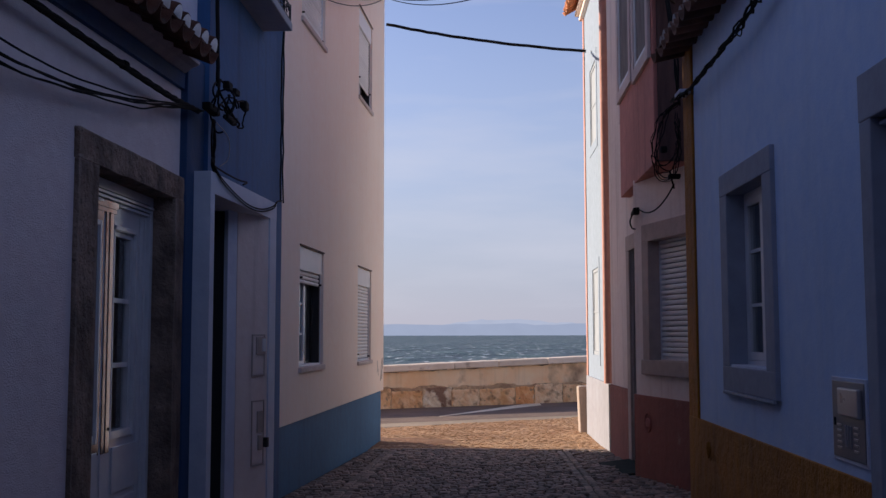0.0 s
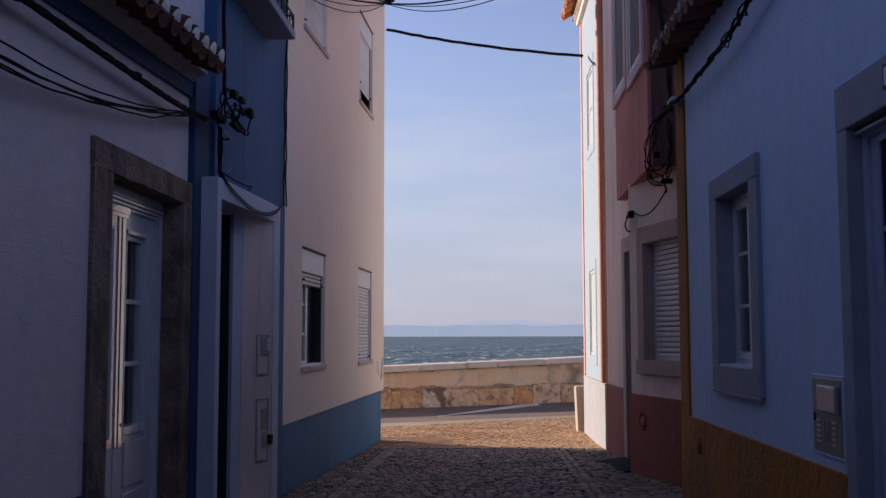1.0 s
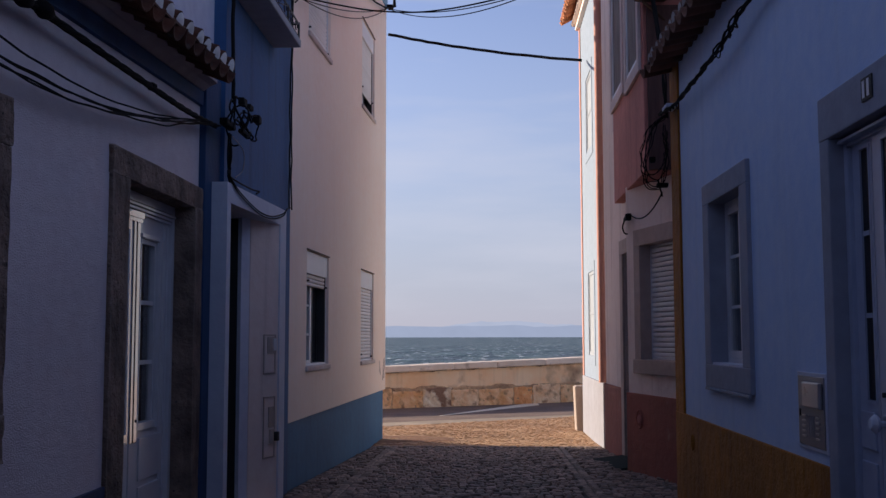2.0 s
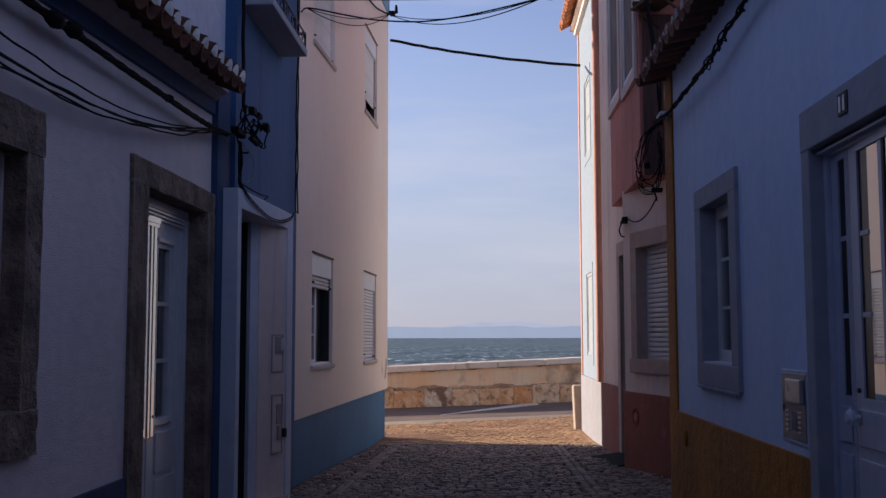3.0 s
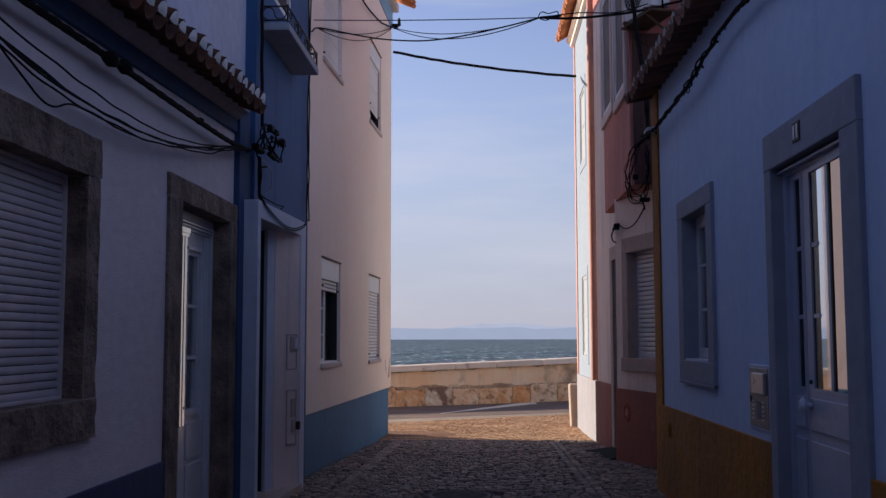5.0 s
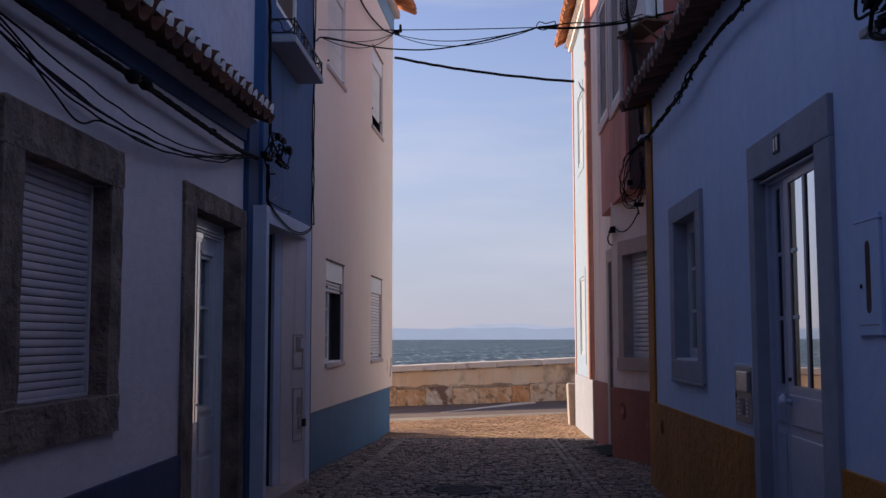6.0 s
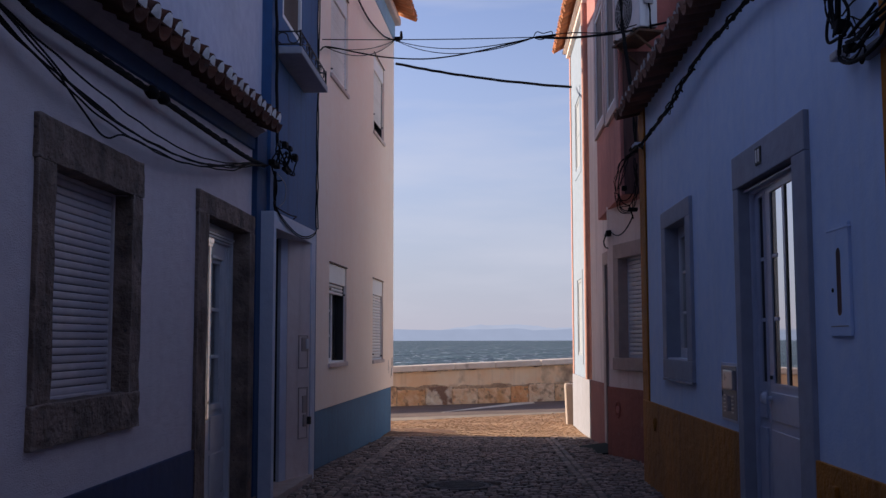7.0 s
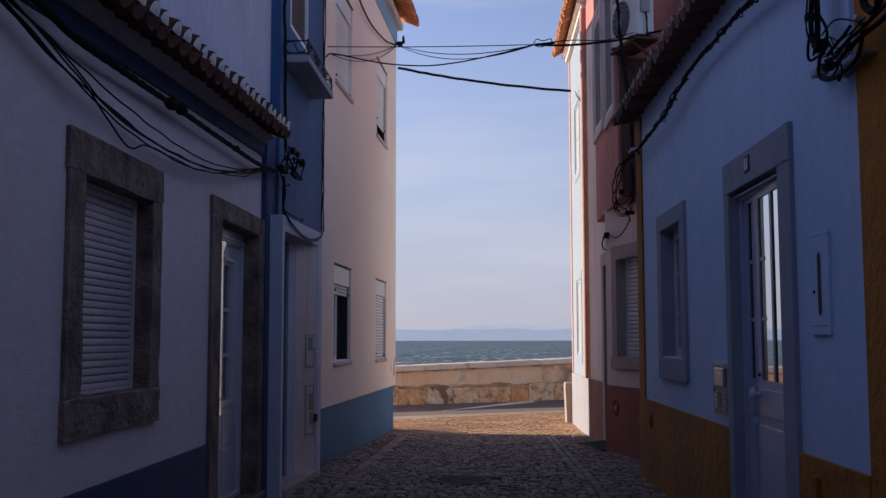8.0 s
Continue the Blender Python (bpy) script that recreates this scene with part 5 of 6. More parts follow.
part("pipe", tube(bmesh.new(), [(0.79, -0.11, 5.62), (0.82, -0.11, 5.52), (0.80, -0.12, 5.40), (0.74, -0.16, 5.28)], 0.012, 6), M_CABLE, ac, fr=AC)
part("tray", box(bmesh.new(), -0.02, 0.80, -0.30, 0.03, 5.27, 5.30, 0.006), M_RUSTSHADE, ac, "rusty sagging tray", fr=AC)
for u_ in (0.08, 0.64):
    part("bracket", box(bmesh.new(), u_, u_ + 0.04, -0.30, 0.05, 5.30, 5.34), M_RUSTSHADE, ac, fr=AC)
    part("brace", tube(bmesh.new(), [(u_ + 0.02, 0.02, 5.27), (u_ + 0.02, -0.28, 5.05)], 0.016, 6), M_RUSTSHADE, ac, fr=AC)
# dark panel added for the deep shade on the bay's side
part("bay_cladding", box(bmesh.new(), 1.66, 2.44, 10.61, 10.656, 3.37, 5.22, 0.006), M_SHADEBROWN, bay, "dark panel that paints the shade on the bay's side")


# ---- cables ----
def span(points, sag=0.0, steps=14, wobble=0.0, seed=0.0):
    """A line through the points, each stretch hanging by sag."""
    out = []
    pts = [Vector(p) for p in points]
    for i, (a, b) in enumerate(zip(pts, pts[1:])):
        for k in range(steps + (i == len(pts) - 2)):
            t = k / steps
            p = a.lerp(b, t)
            p.z -= 4 * sag * t * (1 - t)
            if wobble:
                p += noise.noise_vector(p * 5.0 + Vector((seed, seed * 2, 0))) * wobble
            out.append(p)
    return out


def smooth(points, steps=8):
    """A rounded line through all the points."""
    p = [Vector(q) for q in points]
    p = [p[0] * 2 - p[1]] + p + [p[-1] * 2 - p[-2]]
    out = []
    for i in range(1, len(p) - 2):
        for k in range(steps + (i == len(p) - 3)):
            t = k / steps
            out.append(0.5 * ((2 * p[i]) + (p[i + 1] - p[i - 1]) * t + (2 * p[i - 1] - 5 * p[i] + 4 * p[i + 1] - p[i + 2]) * t * t + (3 * p[i] - p[i - 1] - 3 * p[i + 1] + p[i + 2]) * t ** 3))
    return out


def cable(name, pts, r, label, mat=M_CABLE, group="lane cables", seg=7):
    return tagged(finish(name, tube(bmesh.new(), pts, r, seg), mat), label, "cable", group)


def bundle(name, pts, r, strands, twist, label, place, loose=0.0):
    """Strands twisted round one line, each a part."""
    t = thing(name, place, label, "cable", "lane cables")
    for s in range(strands):
        out = []
        for i, p in enumerate(pts):
            d = (pts[min(i + 1, len(pts) - 1)] - pts[max(i - 1, 0)]).normalized()
            side = d.cross(Vector((0.1, 0.2, 1))).normalized()
            up = side.cross(d)
            a = i * twist + 2 * math.pi * s / strands
            out.append(p + (side * math.cos(a) + up * math.sin(a)) * r * (1.05 + loose * max(0.0, noise.noise(p * 4.0 + Vector((s * 5.0, 0, 0))))))
        part("strand", tube(bmesh.new(), out, r, 6), M_CABLE, t)
    return t


def lump(parent, c, size, seed, name="connector"):
    bm = box(bmesh.new(), c[0] - size[0], c[0] + size[0], c[1] - size[1], c[1] + size[1], c[2] - size[2], c[2] + size[2], min(size) * 0.5)
    for v in bm.verts:
        v.co += noise.noise_vector(v.co * 14 + Vector((seed, 0, 0))) * 0.012
    return part(name, bm, M_CABLE, parent)


def loop(parent, c, ru, rz, axis, tilt, r=0.009, name="loop", turns=1.0):
    pts = []
    for i in range(25):
        t = 1.5 * math.pi * turns * i / 24 + tilt
        a, b = ru * math.cos(t), rz * math.sin(t)
        p = Vector(c) + (Vector((0, a, b)) if axis == "x" else Vector((a, 0, b)))
        pts.append(p + noise.noise_vector(p * 9) * 0.05)
    return part(name, tube(bmesh.new(), pts, r, 6), M_CABLE, parent)


X = -2.19
pts = smooth([(X, 7.0, 3.15), (X, 6.2, 3.10), (X, 5.0, 3.075), (X, 3.85, 3.06), (X, 2.9, 3.04), (X, 2.14, 3.03), (X, 1.68, 3.07), (X, 0.2, 3.16), (X, -3, 3.2)], 12)
left = bundle("cable_bundle", pts, 0.0105, 4, 0.75, "thick twisted black cable bundle along the white wall", (X, 4, 3.06))
for yy, zz in ((3.70, 3.05), (3.92, 3.065)):
    bm = bmesh.new()
    bmesh.ops.create_uvsphere(bm, u_segments=14, v_segments=9, radius=1.0)
    for v in bm.verts:
        v.co = Vector((v.co.x * 0.04, v.co.y * 0.085, v.co.z * 0.042)) + noise.noise_vector(v.co * 2 + Vector((yy, 0, 0))) * 0.006 + Vector((X + 0.01, yy, zz))
    for f in bm.faces:
        f.smooth = True
    part("connector", bm, M_CABLE, left)
lump(left, (X, 5.5, 3.085), (0.022, 0.03, 0.025), 3.0, "tie")
LINES = (((6.55, 3.10), (5.78, 2.955), (4.95, 2.82), (3.74, 2.75), (2.84, 2.785), (1.92, 2.87)), ((6.55, 3.09), (5.79, 2.945), (4.95, 2.815), (3.74, 2.742), (2.84, 2.772), (1.92, 2.862)),
         ((6.55, 3.08), (5.79, 2.91), (4.98, 2.80), (3.94, 2.70), (2.77, 2.73), (1.92, 2.855)),
         ((6.55, 3.095), (5.8, 2.965), (4.9, 2.85), (3.9, 2.80), (2.9, 2.84), (1.9, 2.93)), ((6.55, 3.07), (5.7, 2.925), (4.6, 2.77), (3.5, 2.725), (2.6, 2.76), (1.9, 2.90)),
         ((6.55, 3.085), (5.6, 2.90), (4.3, 2.715), (3.26, 2.68), (2.83, 2.61), (2.2, 2.80)))
for k, row in enumerate(LINES):
    xx = X + 0.010 * k - 0.02
    pts = smooth([(xx, 7.05, 3.16), *[(xx, a, b) for a, b in row], (xx, 1.2, 3.0), (xx, 0.2, 3.1), (xx, -3, 3.2)], 10)
    cable("cable", [p + noise.noise_vector(p * 3 + Vector((k * 4, 0, 0))) * 0.012 for p in pts], 0.0055, "thin black cable sagging along the white wall")
# the tangle under the end of the tiled eave
knot = thing("cable_knot", (-2.1, 7.1, 3.15), "tangle of black cables and connectors on the blue corner", "cable", "lane cables")
lump(knot, (-2.10, 7.02, 3.17), (0.03, 0.14, 0.025), 4.0)
lump(knot, (-2.06, 7.30, 3.40), (0.025, 0.06, 0.03), 5.0)
lump(knot, (-2.06, 7.82, 3.37), (0.03, 0.065, 0.032), 6.0)
lump(knot, (-2.06, 7.55, 3.42), (0.02, 0.06, 0.025), 7.0)
lump(knot, (-2.06, 7.40, 3.17), (0.02, 0.14, 0.02), 8.0)
for k, (c, a, b, ax, ti) in enumerate((((-2.08, 7.05, 3.27), 0.09, 0.09, "x", 0.3), ((-2.06, 7.2, 3.3), 0.13, 0.12, "x", 1.0), ((-2.05, 7.6, 3.28), 0.2, 0.11, "x", 2.0), ((-2.07, 7.25, 3.2), 0.09, 0.15, "y", 0.2), ((-2.04, 7.4, 3.25), 0.2, 0.09, "x", 0.6))):
    loop(knot, c, a, b, ax, ti, 0.007)
rw = random.Random(4)
for k in range(7):
    c0 = Vector((-2.07, rw.uniform(6.95, 7.3), rw.uniform(3.1, 3.4)))
    c1 = Vector((-2.05, rw.uniform(7.3, 7.9), rw.uniform(3.15, 3.45)))
    mid_ = (c0 + c1) / 2 + Vector((rw.uniform(-0.03, 0.05), rw.uniform(-0.12, 0.12), rw.uniform(-0.14, 0.1)))
    part("strand", tube(bmesh.new(), smooth([c0, c0.lerp(mid_, 0.5) + Vector((0, 0, rw.uniform(-0.06, 0.06))), mid_, c1], 6), rw.uniform(0.005, 0.010), 6), M_CABLE, knot)
for k, (du, w) in enumerate(((0, 0), (0.03, 0.02), (0.06, 0.0))):
    pts = smooth([(-2.12, 7.12 + du, 3.12), (-2.12 + w, 7.10 + du, 2.95), (-2.13, 7.16 + du, 2.85), (-2.12, 7.12 + du, 2.78), (-2.13, 7.26 + du, 2.72)], 6)
    part("strand", tube(bmesh.new(), pts, 0.008, 6), M_CABLE, knot)
part("strand", tube(bmesh.new(), smooth([(-2.10, 7.15, 3.1), (-2.06, 7.35, 3.02), (-2.08, 7.42, 2.88), (-2.11, 7.3, 2.80)], 6), 0.004, 5), M_PLASTICGREY, knot, "thin grey wire")
part("strand", tube(bmesh.new(), smooth([(-2.11, 7.12, 2.78), PF.at(0.3, 0.0, 2.765), PF.at(0.75, -0.02, 2.775), PF.at(0.98, -0.02, 2.79), PF.at(0.84, -0.01, 2.75)], 6), 0.007, 5), M_CABLE, knot)
for k, dz in enumerate((0.0, 0.02)):
    cable("cable", smooth([(-2.11, 7.10, 2.80), PF.at(0.18, 0.012, 2.715 - dz), PF.at(0.52, 0.014, 2.645 - dz), PF.at(0.92, 0.014, 2.60 - dz), PF.at(1.33, 0.014, 2.615 - dz), PF.at(1.72, 0.012, 2.69 - dz), PF.at(1.85, 0.012, 2.745), (-2.15, 9.86, 2.88)], 8), 0.0055, "thin black cable looped over the portal")
cable("cable", span([(-2.17, 7.33, 7.2), (-2.17, 7.345, 5.6), (-2.16, 7.32, 4.2), (-2.13, 7.30, 3.4)], 0, 10, 0.02, 3.0), 0.016, "black cable running down the blue wall")
for k, yy in enumerate((9.80, 9.89)):
    cable("cable", span([(-2.165, yy, 7.2), (-2.165, yy + 0.02, 5.2), (-2.165, yy - 0.015, 3.9), (-2.165, yy + 0.01, 2.86)], 0, 10, 0.015, 7.0 + k), 0.008, "black cable running down the house joint")

# along the pale blue wall
pts = []
for q in smooth([D.at(u_, 0.10, z_) for u_, z_ in ((6.45, 3.62), (5.61, 3.55), (4.86, 3.56), (3.94, 3.59), (3.42, 3.65), (3.04, 3.69), (2.51, 3.69), (1.96, 3.67), (1.47, 3.67), (0.98, 3.62), (0.2, 3.52), (-0.7, 3.42))], 12):
    pts.append(q + noise.noise_vector(q * 7) * 0.012)
right = bundle("cable_bundle", pts, 0.0075, 5, 0.62, "thick twisted black cable bundle along the pale blue wall", D.at(3, 0.1, 3.65), 5.5)
rc = random.Random(9)
for k in range(7):
    u_ = 1.3 + 0.72 * k + rc.uniform(-0.2, 0.2)
    i0 = min(range(len(pts)), key=lambda i: abs(pts[i].y - D.at(u_, 0, 0).y))
    q, q2 = pts[i0], pts[min(len(pts) - 1, i0 + rc.randint(2, 5))]
    drop = rc.uniform(0.05, 0.12)
    mid_ = (q + q2) / 2 + Vector((-0.03, 0, -drop))
    part("loose_loop", tube(bmesh.new(), smooth([q, q.lerp(mid_, 0.6) + Vector((-0.02, 0.02, 0.0)), mid_, q2.lerp(mid_, 0.5) + Vector((-0.02, -0.02, 0.0)), q2], 5), 0.0045, 5), M_CABLE, right)
part("wall_clip", box(bmesh.new(), 6.0, 6.22, 0.02, 0.12, 3.60, 3.63, 0.004), M_PALETRIM, right, "pale wall clip", fr=D)

tangle = thing("cable_coil", (1.5, 9.2, 3.3), "hanging coils of black cable below the eave", "cable", "lane cables")
for k in range(7):
    jx, jy = rc.uniform(-0.09, 0.02), 9.1 + rc.uniform(-0.05, 0.12)
    lo = 2.91 + rc.uniform(0.0, 0.20)
    pts = smooth([(1.56, 8.98, 3.62), (1.49 + jx, jy, 3.50), (1.43 + jx, jy, 3.25 + rc.uniform(-0.05, 0.05)), (1.43 + jx, jy + 0.02, lo + 0.08), (1.50 + jx, jy + 0.04, lo), (1.58 + jx * 0.5, jy + 0.05, lo + 0.06), (1.60, jy + 0.06, 3.3), (1.585, jy + 0.1, 3.6 + rc.uniform(-0.2, 0.1))], 6)
    part("strand", tube(bmesh.new(), [p + noise.noise_vector(p * 9 + Vector((k, 0, 0))) * 0.034 for p in pts], rc.uniform(0.0035, 0.0055), 6), M_CABLE, tangle)
for k in range(3):
    part("strand", tube(bmesh.new(), span([(1.57 + 0.02 * k, 9.0 + 0.05 * k, 3.62), (1.575 + 0.012 * k, 9.25, 4.3), (1.50 + 0.010 * k, 9.5, 5.2), (1.46 + 0.010 * k, 9.6, 6.4)], 0.0, 8, 0.018, k), 0.010, 6), M_CABLE, tangle)
lump(tangle, (1.45, 9.1, 3.22), (0.025, 0.04, 0.03), 2.0)
lump(tangle, (1.55, 9.15, 2.98), (0.05, 0.04, 0.02), 4.0)
part("strand", tube(bmesh.new(), smooth([(1.50, 9.1, 3.02), (1.55, 9.3, 2.98), (1.58, 9.35, 2.9)], 5), 0.009, 6), M_CABLE, tangle)
part("strand", tube(bmesh.new(), span([(1.57, 9.3, 2.93), (1.62, 11.8, 3.0)], 0.12, 14), 0.008, 6), M_CABLE, tangle)
lump(tangle, (1.60, 11.95, 3.0), (0.04, 0.06, 0.04), 6.0)
lump(tangle, (1.58, 12.1, 2.99), (0.02, 0.08, 0.02), 6.5)
part("strand", tube(bmesh.new(), smooth([(1.58, 12.0, 3.0), (1.55, 12.1, 2.9), (1.57, 12.1, 2.82), (1.60, 12.05, 2.80)], 5), 0.010, 6), M_CABLE, tangle)

# connectors on the near corner of the pale blue house
near = thing("cable_connectors", D.at(0.1, 0.1, 3.0), "black cable connectors and conduits at the mustard corner", "cable", "lane cables")


def dl(u, w, z):
    return D.at(u, w, z)


for k, (u_, z_, su, sz) in enumerate(((-0.17, 2.99, 0.045, 0.045), (-0.05, 3.18, 0.035, 0.025), (-0.12, 3.26, 0.04, 0.035), (-0.28, 2.85, 0.04, 0.03))):
    lump(near, dl(u_, 0.10, z_), (0.026, su * 0.72, sz * 0.72), k + 1.0)
for k, (pp, r) in enumerate((
        ([(-0.13, 3.0), (-0.12, 3.15), (-0.13, 3.5), (-0.1, 3.9)], 0.010), ([(-0.16, 3.02), (-0.17, 3.2), (-0.16, 3.5), (-0.14, 3.9)], 0.008), ([(-0.10, 3.0), (-0.09, 3.2), (-0.11, 3.5)], 0.009),
        ([(-0.06, 3.18), (0.04, 3.05), (0.03, 2.97), (-0.10, 2.95), (-0.2, 2.94)], 0.008), ([(-0.17, 3.15), (-0.27, 3.05), (-0.27, 2.98), (-0.2, 2.94), (-0.3, 2.96)], 0.008),
        ([(-0.2, 2.94), (-0.17, 2.84), (-0.26, 2.79), (-0.39, 2.765), (-0.58, 2.765), (-0.72, 2.80), (-0.78, 2.92)], 0.010),
        ([(-0.22, 2.85), (-0.36, 2.84), (-0.5, 2.865), (-0.7, 2.88), (-0.92, 2.88), (-1.3, 2.90)], 0.012), ([(-0.24, 2.89), (-0.4, 2.875), (-0.55, 2.90), (-0.75, 2.905), (-0.95, 2.92), (-1.3, 2.95)], 0.009),
        ([(-0.3, 2.90), (-0.42, 2.92), (-0.52, 2.93), (-0.62, 2.95)], 0.009), ([(-0.4, 2.84), (-0.44, 2.80), (-0.40, 2.75), (-0.36, 2.78)], 0.006),
        ([(-0.72, 3.4), (-0.76, 3.05), (-0.80, 2.98), (-0.88, 2.94), (-0.94, 2.98), (-0.95, 3.3)], 0.019))):
    part("strand", tube(bmesh.new(), smooth([dl(u_, 0.09 + 0.01 * (k % 3), z_) for u_, z_ in pp], 7), r, 8), M_CABLE, near)
for k in range(8):
    a_, b_ = rc.uniform(-0.26, -0.05), rc.uniform(-0.95, -0.4)
    z0_, z1_ = rc.uniform(2.82, 3.1), rc.uniform(2.86, 2.97)
    q0, q1 = dl(a_, 0.09 + rc.uniform(-0.02, 0.04), z0_), dl(b_, 0.09 + rc.uniform(-0.02, 0.04), z1_)
    q2 = (q0 + q1) / 2 + Vector((0, rc.uniform(-0.05, 0.05), rc.uniform(-0.09, 0.05)))
    part("strand", tube(bmesh.new(), smooth([q0, q0.lerp(q2, 0.5) + Vector((0, 0, rc.uniform(-0.04, 0.03))), q2, q1], 6), rc.uniform(0.003, 0.006), 5), M_CABLE, near)
for k in range(5):
    u_ = -0.13 + 0.03 * (k - 2)
    part("strand", tube(bmesh.new(), smooth([dl(u_, 0.10, 3.9), dl(u_ + rc.uniform(-0.03, 0.03), 0.11, 3.4), dl(u_ * 1.6 + 0.08, 0.12, 3.12), dl(-0.15 + rc.uniform(-0.05, 0.05), 0.12, 2.95)], 7), 0.0055, 5), M_CABLE, near)
part("wall_bracket", box(bmesh.new(), -0.7, -0.25, 0.0, 0.09, 2.80, 2.815, 0.004), M_GALV, near, "grey metal wall bracket", fr=D)
part("clamp", cylinder(bmesh.new(), (-0.58, 0.03, 2.98), (-0.59, 0.08, 3.0), 0.018, seg=14), M_PLASTICGREY, near, fr=D)
part("clamp", box(bmesh.new(), -0.1, 0.0, 0.03, 0.1, 2.86, 2.9, 0.01), M_PLASTICGREY, near, fr=D)
part("conduit", box(bmesh.new(), -0.36, -0.32, 0.0, 0.02, 2.9, 3.9, 0.006), M_LILAC, near, "painted conduit", fr=D)

# across the lane
HUB = (0.52, 10.15, 5.29)
BRK = (-1.88, 17.15, 7.36)
cable("cable", span([(-1.87, 17.2, 6.90), (1.58, 17.5, 6.47)], 0.06, 24, 0.012, 2.0), 0.026, "thick black cable slung across the lane")
cable("cable", span([(-2.16, 10.1, 5.285), HUB], 0.015, 16), 0.006, "thin black wire across the lane")
cable("cable", span([HUB, (1.25, 10.05, 5.27), (1.95, 9.95, 5.36), (2.47, 9.595, 5.42)], 0.02, 12), 0.015, "black cable from the bay")
cable("cable", smooth([HUB, (0.95, 10.12, 5.33), (1.4, 10.0, 5.29), (1.75, 9.95, 5.37)], 8), 0.007, "thin black wire beside the bay cable")
cable("cable", smooth([(-2.19, 10.12, 5.15), (-2.1, 10.15, 5.205), (-1.7, 10.15, 5.12), (-1.34, 10.15, 5.056), (-0.9, 10.15, 5.03), (-0.54, 10.15, 5.06), (-0.2, 10.15, 5.12), (0.16, 10.15, 5.20), HUB], 8), 0.009, "thin black wire across the lane")
for k, sg in enumerate((0.16, 0.24)):
    cable("cable", span([BRK, HUB], sg, 20), 0.007, "thin black wire across the lane")
for k, sg in enumerate((0.10, 0.20)):
    cable("cable", span([(-2.12, 10.15, 5.20), BRK], sg, 18), 0.006, "thin black wire along the cream wall")
loop(tagged(finish("wire_loop", tube(bmesh.new(), [Vector(HUB), Vector(HUB) + Vector((0.25, 0, 0.02))], 0.014, 6), M_CABLE), "black wire splice over the lane", "cable", "lane cables"), (HUB[0] + 0.1, HUB[1], HUB[2] + 0.02), 0.11, 0.05, "y", 0.0, 0.006)
cable("cable", smooth([C.at(1.6, 0.05, 6.95), C.at(2.3, 0.05, 6.72), C.at(3.02, 0.05, 6.66), C.at(3.9, 0.05, 6.70), C.at(5.2, 0.05, 6.88), C.at(5.92, 0.05, 7.04), C.at(6.5, 0.06, 7.18), C.at(7.05, 0.08, 7.34)], 8), 0.014, "black cable hanging along the cream wall")
insul = thing("insulator", BRK, "black insulator bracket on the house corner", "insulator")
part("arm", tube(bmesh.new(), smooth([C.at(6.85, 0.0, 7.28), C.at(7.0, 0.06, 7.34), C.at(7.15, 0.13, 7.40)], 5), 0.02, 7), M_CABLE, insul)
part("cup", cylinder(bmesh.new(), C.at(7.15, 0.13, 7.40), C.at(7.15, 0.13, 7.54), 0.035, 0.02, 10), M_CABLE, insul)
lump(insul, C.at(7.0, 0.08, 7.34), (0.05, 0.09, 0.03), 2.0, "clamp")

# ---- cobbles, last ----
cover = thing("manhole_cover", (-0.4, 8.45, 0.0), "round dark iron manhole cover among the cobbles", "manhole cover")
part("ring", tube(bmesh.new(), [(-0.4 + 0.33 * math.cos(t), 8.45 + 0.33 * math.sin(t), -0.006) for t in (2 * math.pi * i / 40 for i in range(41))], 0.014, 6), M_LID, cover)
part("lid", cylinder(bmesh.new(), (-0.4, 8.45, -0.03), (-0.4, 8.45, 0.002), 0.315, 0.31, 40), M_LID, cover)
bm = bmesh.new()
for i in range(-4, 5):
    h_ = math.sqrt(max(0.0, 0.27 ** 2 - (i * 0.06) ** 2))
    box(bm, -0.4 - h_, -0.4 + h_, 8.45 + i * 0.06 - 0.012, 8.45 + i * 0.06 + 0.012, 0.0, 0.008)
part("rib", bm, M_LID, cover)

# sandy earth at the teal plinth's foot; its dark tongues stand for cast shadow
bm = bmesh.new()
grid = []
for j in range(25):
    row = []
    for i in range(31):
        x_, y_ = -2.05 + 2.6 * i / 30, 14.8 + 4.2 * j / 24
        d_ = 1 - ((x_ + 2.05) / 1.7) ** 2 - ((y_ - 16.9) / 1.25) ** 2 + 0.75 * noise.noise(Vector((x_ * 1.5, y_ * 2.6, 5)))
        row.append(bm.verts.new((x_, y_, gz(x_, y_) - 0.03 + 0.06 * max(0.0, min(1.0, d_)) ** 0.6)))
    grid.append(row)
for j in range(24):
    for i in range(30):
        bm.faces.new((grid[j][i], grid[j][i + 1], grid[j + 1][i + 1], grid[j + 1][i])).smooth = True
tagged(finish("earth_drift", bm, M_EARTHSHADE), "drift of sandy earth with painted shadow tongues at the house foot", "earth", kind="structure")

GUT_L, GUT_R = -1.62, 0.96
rk = random.Random(21)


def left_edge(y):
    return -2.24 if y < 7.1 else -2.16 if y < 10.0 else -2.20 + (y - 10.04) * 0.0437 if y < 17.0 else -4.5


def right_edge(y):
    if y < 9.0:
        return 1.64 - 0.0106 * (y - 4)
    if y < 12.2:
        return 2.4 - 0.262 * (y - 9.2)
    if y < 13.6:
        return 1.45
    return 1.66 if y < 18.8 else 3.5


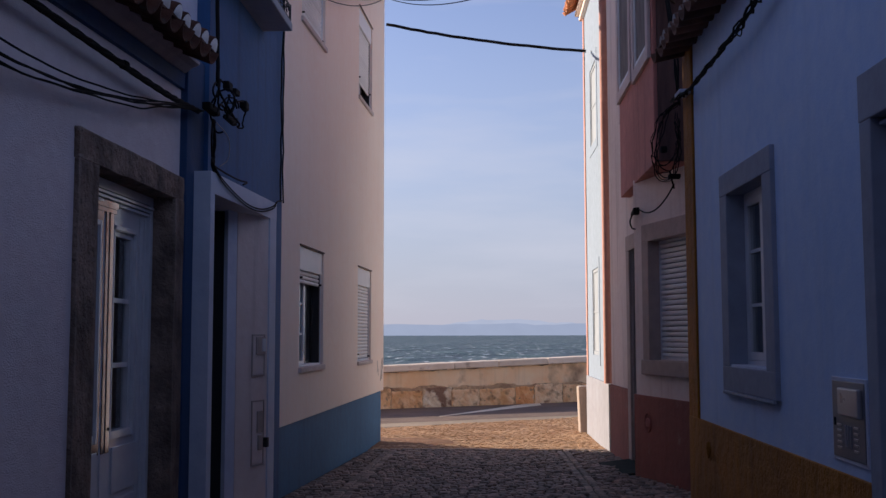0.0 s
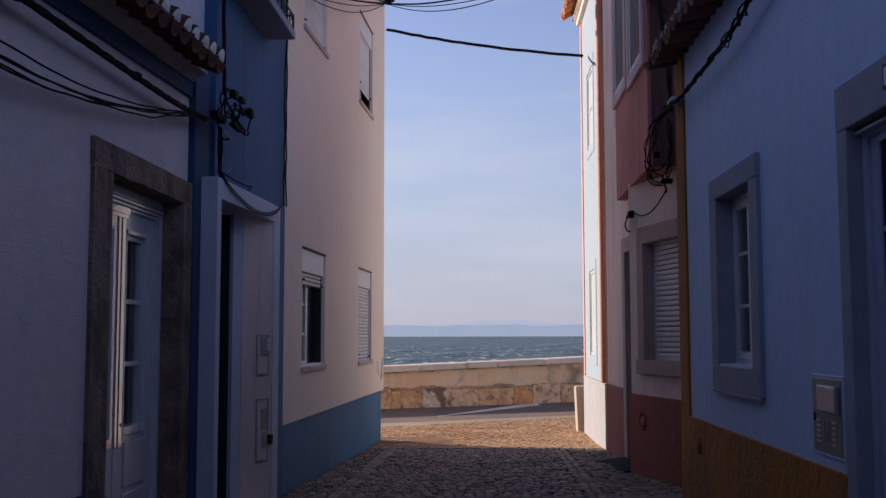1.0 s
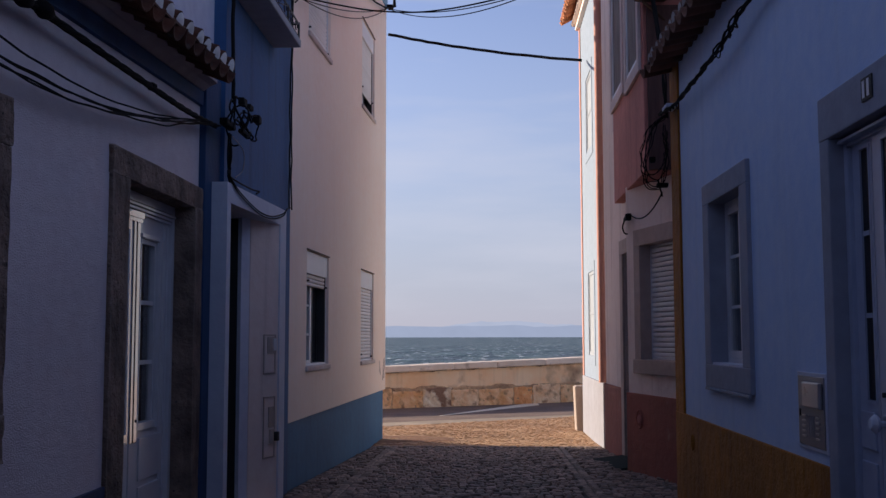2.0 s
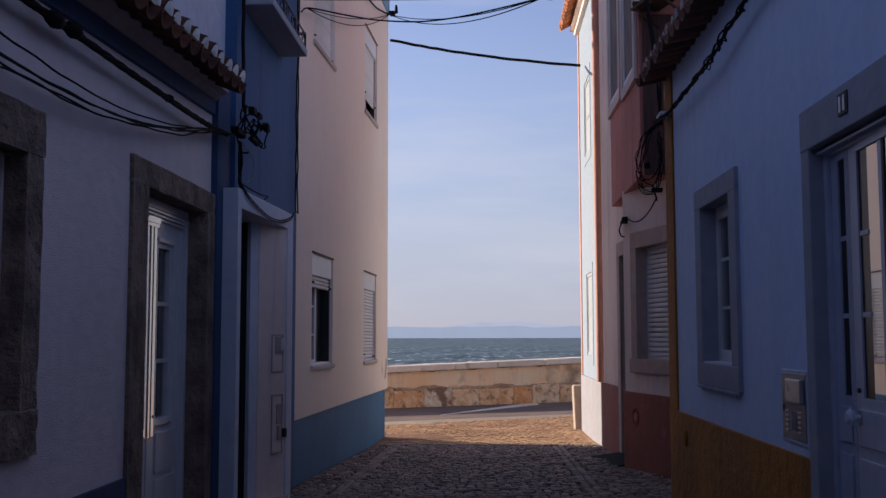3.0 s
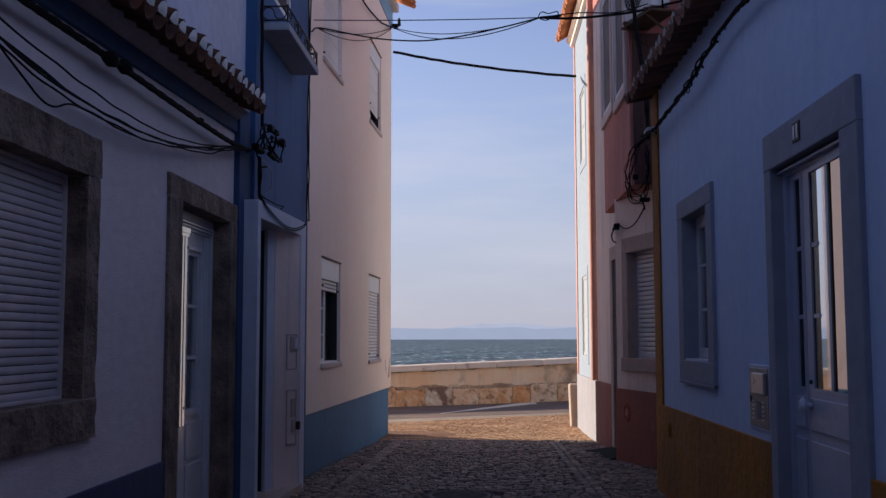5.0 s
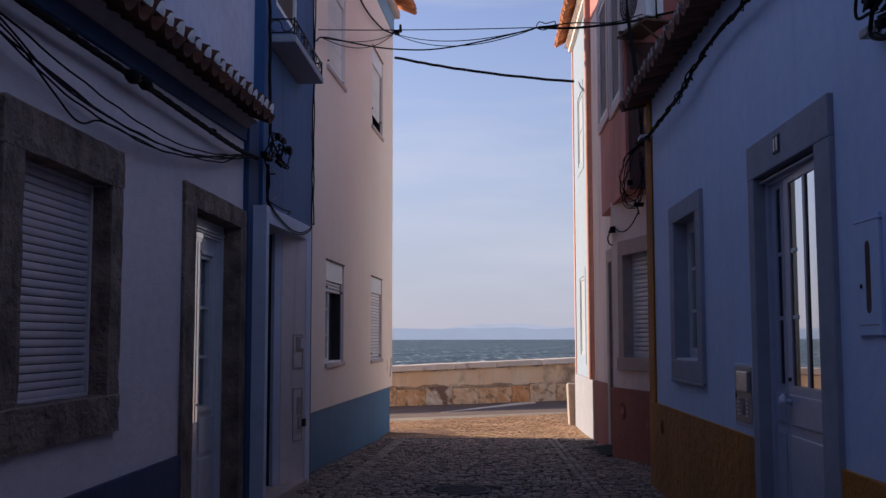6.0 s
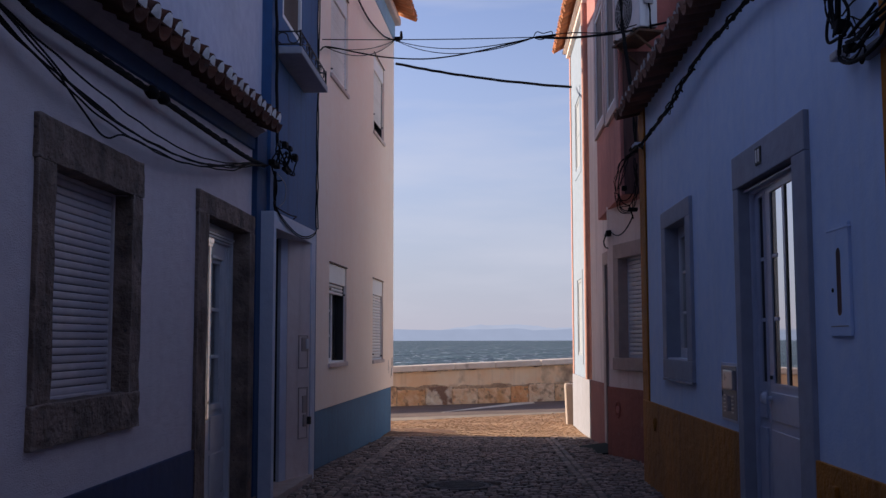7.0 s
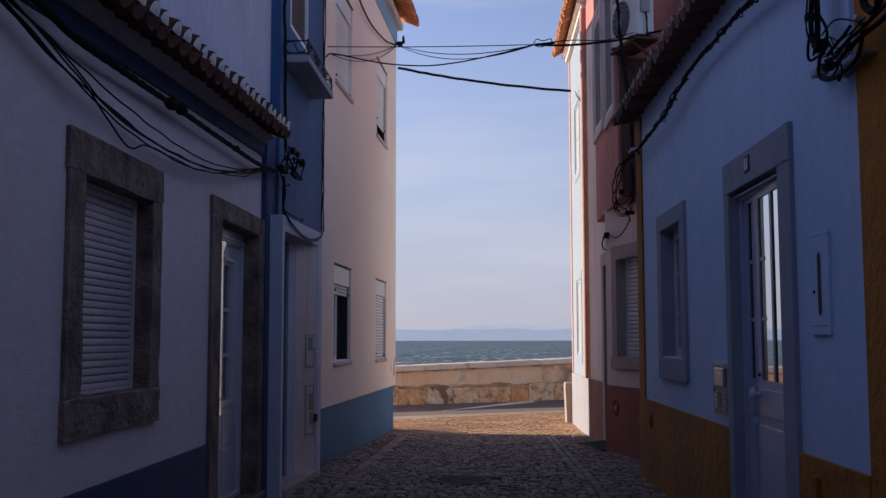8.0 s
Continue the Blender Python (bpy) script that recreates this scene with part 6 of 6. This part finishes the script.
class Stones:
    def __init__(self):
        self.v, self.f = [], []

    def add(self, x, y, sx, sy, z, turn, seed, flat=1.0):
        """One sett with a worn, slightly domed and tilted top."""
        c, s = math.cos(turn), math.sin(turn)
        b = len(self.v)
        tx, ty = seed.uniform(-0.05, 0.05) * flat, seed.uniform(-0.05, 0.05) * flat
        j = [(seed.uniform(0.86, 1.04), seed.uniform(0.86, 1.04)) for _ in range(4)]
        for k, h in ((1.0, -0.05), (1.0, -0.008 * flat), (1 - 0.26 * flat, 0.006 * flat)):
            for (jx, jy), (qx, qy) in zip(j, ((-1, -1), (1, -1), (1, 1), (-1, 1))):
                px, py = qx * sx / 2 * k * jx, qy * sy / 2 * k * jy
                self.v.append((x + c * px - s * py, y + s * px + c * py, z + h + (px * tx + py * ty if h > -0.04 else 0)))
        for r in (0, 4):
            for i in range(4):
                k = (i + 1) % 4
                self.f.append((b + r + i, b + r + k, b + r + 4 + k, b + r + 4 + i))
        self.f.append((b + 8, b + 9, b + 10, b + 11))

    def mesh(self, name, mat):
        me = bpy.data.meshes.new(name)
        me.from_pydata(self.v, [], self.f)
        me.materials.append(mat)
        return me


grey, sand = Stones(), Stones()
singles = []
y = -6.45
while y < 25.0:
    fine = 0.50 if y > 15.4 else 0.86
    deep = rk.uniform(0.095, 0.125) * fine
    x = left_edge(y + 0.05) + 0.02
    hi = right_edge(y + 0.05) - 0.02
    while x < hi:
        wide = rk.uniform(0.085, 0.14) * fine
        xx = x + wide / 2
        yy = y + deep / 2 + 0.05 * math.sin(xx * 2.1 + y * 0.7) + rk.uniform(-0.010, 0.010)
        x += wide
        if min(abs(xx - GUT_L), abs(xx - GUT_R)) < 0.10 and y < 15.5:
            continue
        if (xx + 0.4) ** 2 + (yy - 8.45) ** 2 < 0.40 ** 2 or yy > road_line(xx) - 1.0 + 0.10 * (xx + 2) + 0.2 * noise.noise(Vector((xx * 1.7, 0, 3))):
            continue
        z = gz(xx, yy) + rk.uniform(-0.008, 0.010) + 0.012 * noise.noise(Vector((xx * 1.3, yy * 1.3, 0)))
        turn = rk.uniform(-0.12, 0.12) * (3 if yy > 15.6 else 1) + (0.5 if xx < GUT_L or xx > GUT_R else 0.0) * noise.noise(Vector((xx, yy, 3)))
        args = (xx, yy, wide * 0.93, deep * 0.93, z, turn)
        edge_y = 15.6 + 0.25 * noise.noise(Vector((xx * 0.9, 0, 7)))
        if yy < edge_y:
            if 5.9 < yy < 7.1 and abs(xx + 0.3) < 1.1 and len(singles) < 270:
                singles.append(args)
            else:
                grey.add(*args, rk)
        else:
            sand.add(xx, yy, wide * 0.99, deep * 0.99, z, turn * 0.5, rk, 0.14)
    y += deep
for gx in (GUT_L, GUT_R):
    for col in (-0.05, 0.05):
        y = -6.45
        while y < 15.5:
            ln = rk.uniform(0.13, 0.2)
            grey.add(gx + col + rk.uniform(-0.006, 0.006), y + ln / 2, 0.092, ln * 0.94, gz(gx, y) - 0.006, rk.uniform(-0.05, 0.05), rk)
            y += ln
x = -1.9
while x < 1.55:
    ln = rk.uniform(0.16, 0.3)
    yk = 15.6 + 0.25 * noise.noise(Vector(((x + ln / 2) * 0.9, 0, 7)))
    grey.add(x + ln / 2, yk, ln * 0.95, 0.12, gz(x, yk) + 0.010, rk.uniform(-0.04, 0.04), rk, 0.5)
    x += ln
paving = thing("pavement", (-0.2, 10, 0), "worn grey granite cobbles with sandy setts towards the sea", "cobbles", kind="structure")
for name, st, mat, lab in (("cobbles", grey, M_COBBLE, "worn dark grey cobbles"), ("setts", sand, M_SETT, "sand coloured setts in the sun")):
    ob = new(name, st.mesh(name, mat))
    ob.parent = paving
    ob.matrix_parent_inverse = paving.matrix_basis.inverted()
    tagged(ob, lab, kind="stuff")
kinds = []
for k in range(8):
    st = Stones()
    st.add(0, 0, 1, 1, 0, 0, rk)
    st.v = [(a, b, c if abs(c) > 0.02 else max(-0.012, min(0.012, c * 0.4))) for a, b, c in st.v]
    kinds.append(st.mesh("cobble", M_COBBLE_ONE))
for k, (x, y, sx, sy, z, turn) in enumerate(singles):
    ob = new("cobble", kinds[k % 8])
    ob.parent = paving
    ob.matrix_parent_inverse = paving.matrix_basis.inverted()
    ob.matrix_basis = Matrix.Translation((x, y, z)) @ Matrix.Rotation(turn, 4, "Z") @ Matrix.Diagonal((sx, sy, 1, 1))
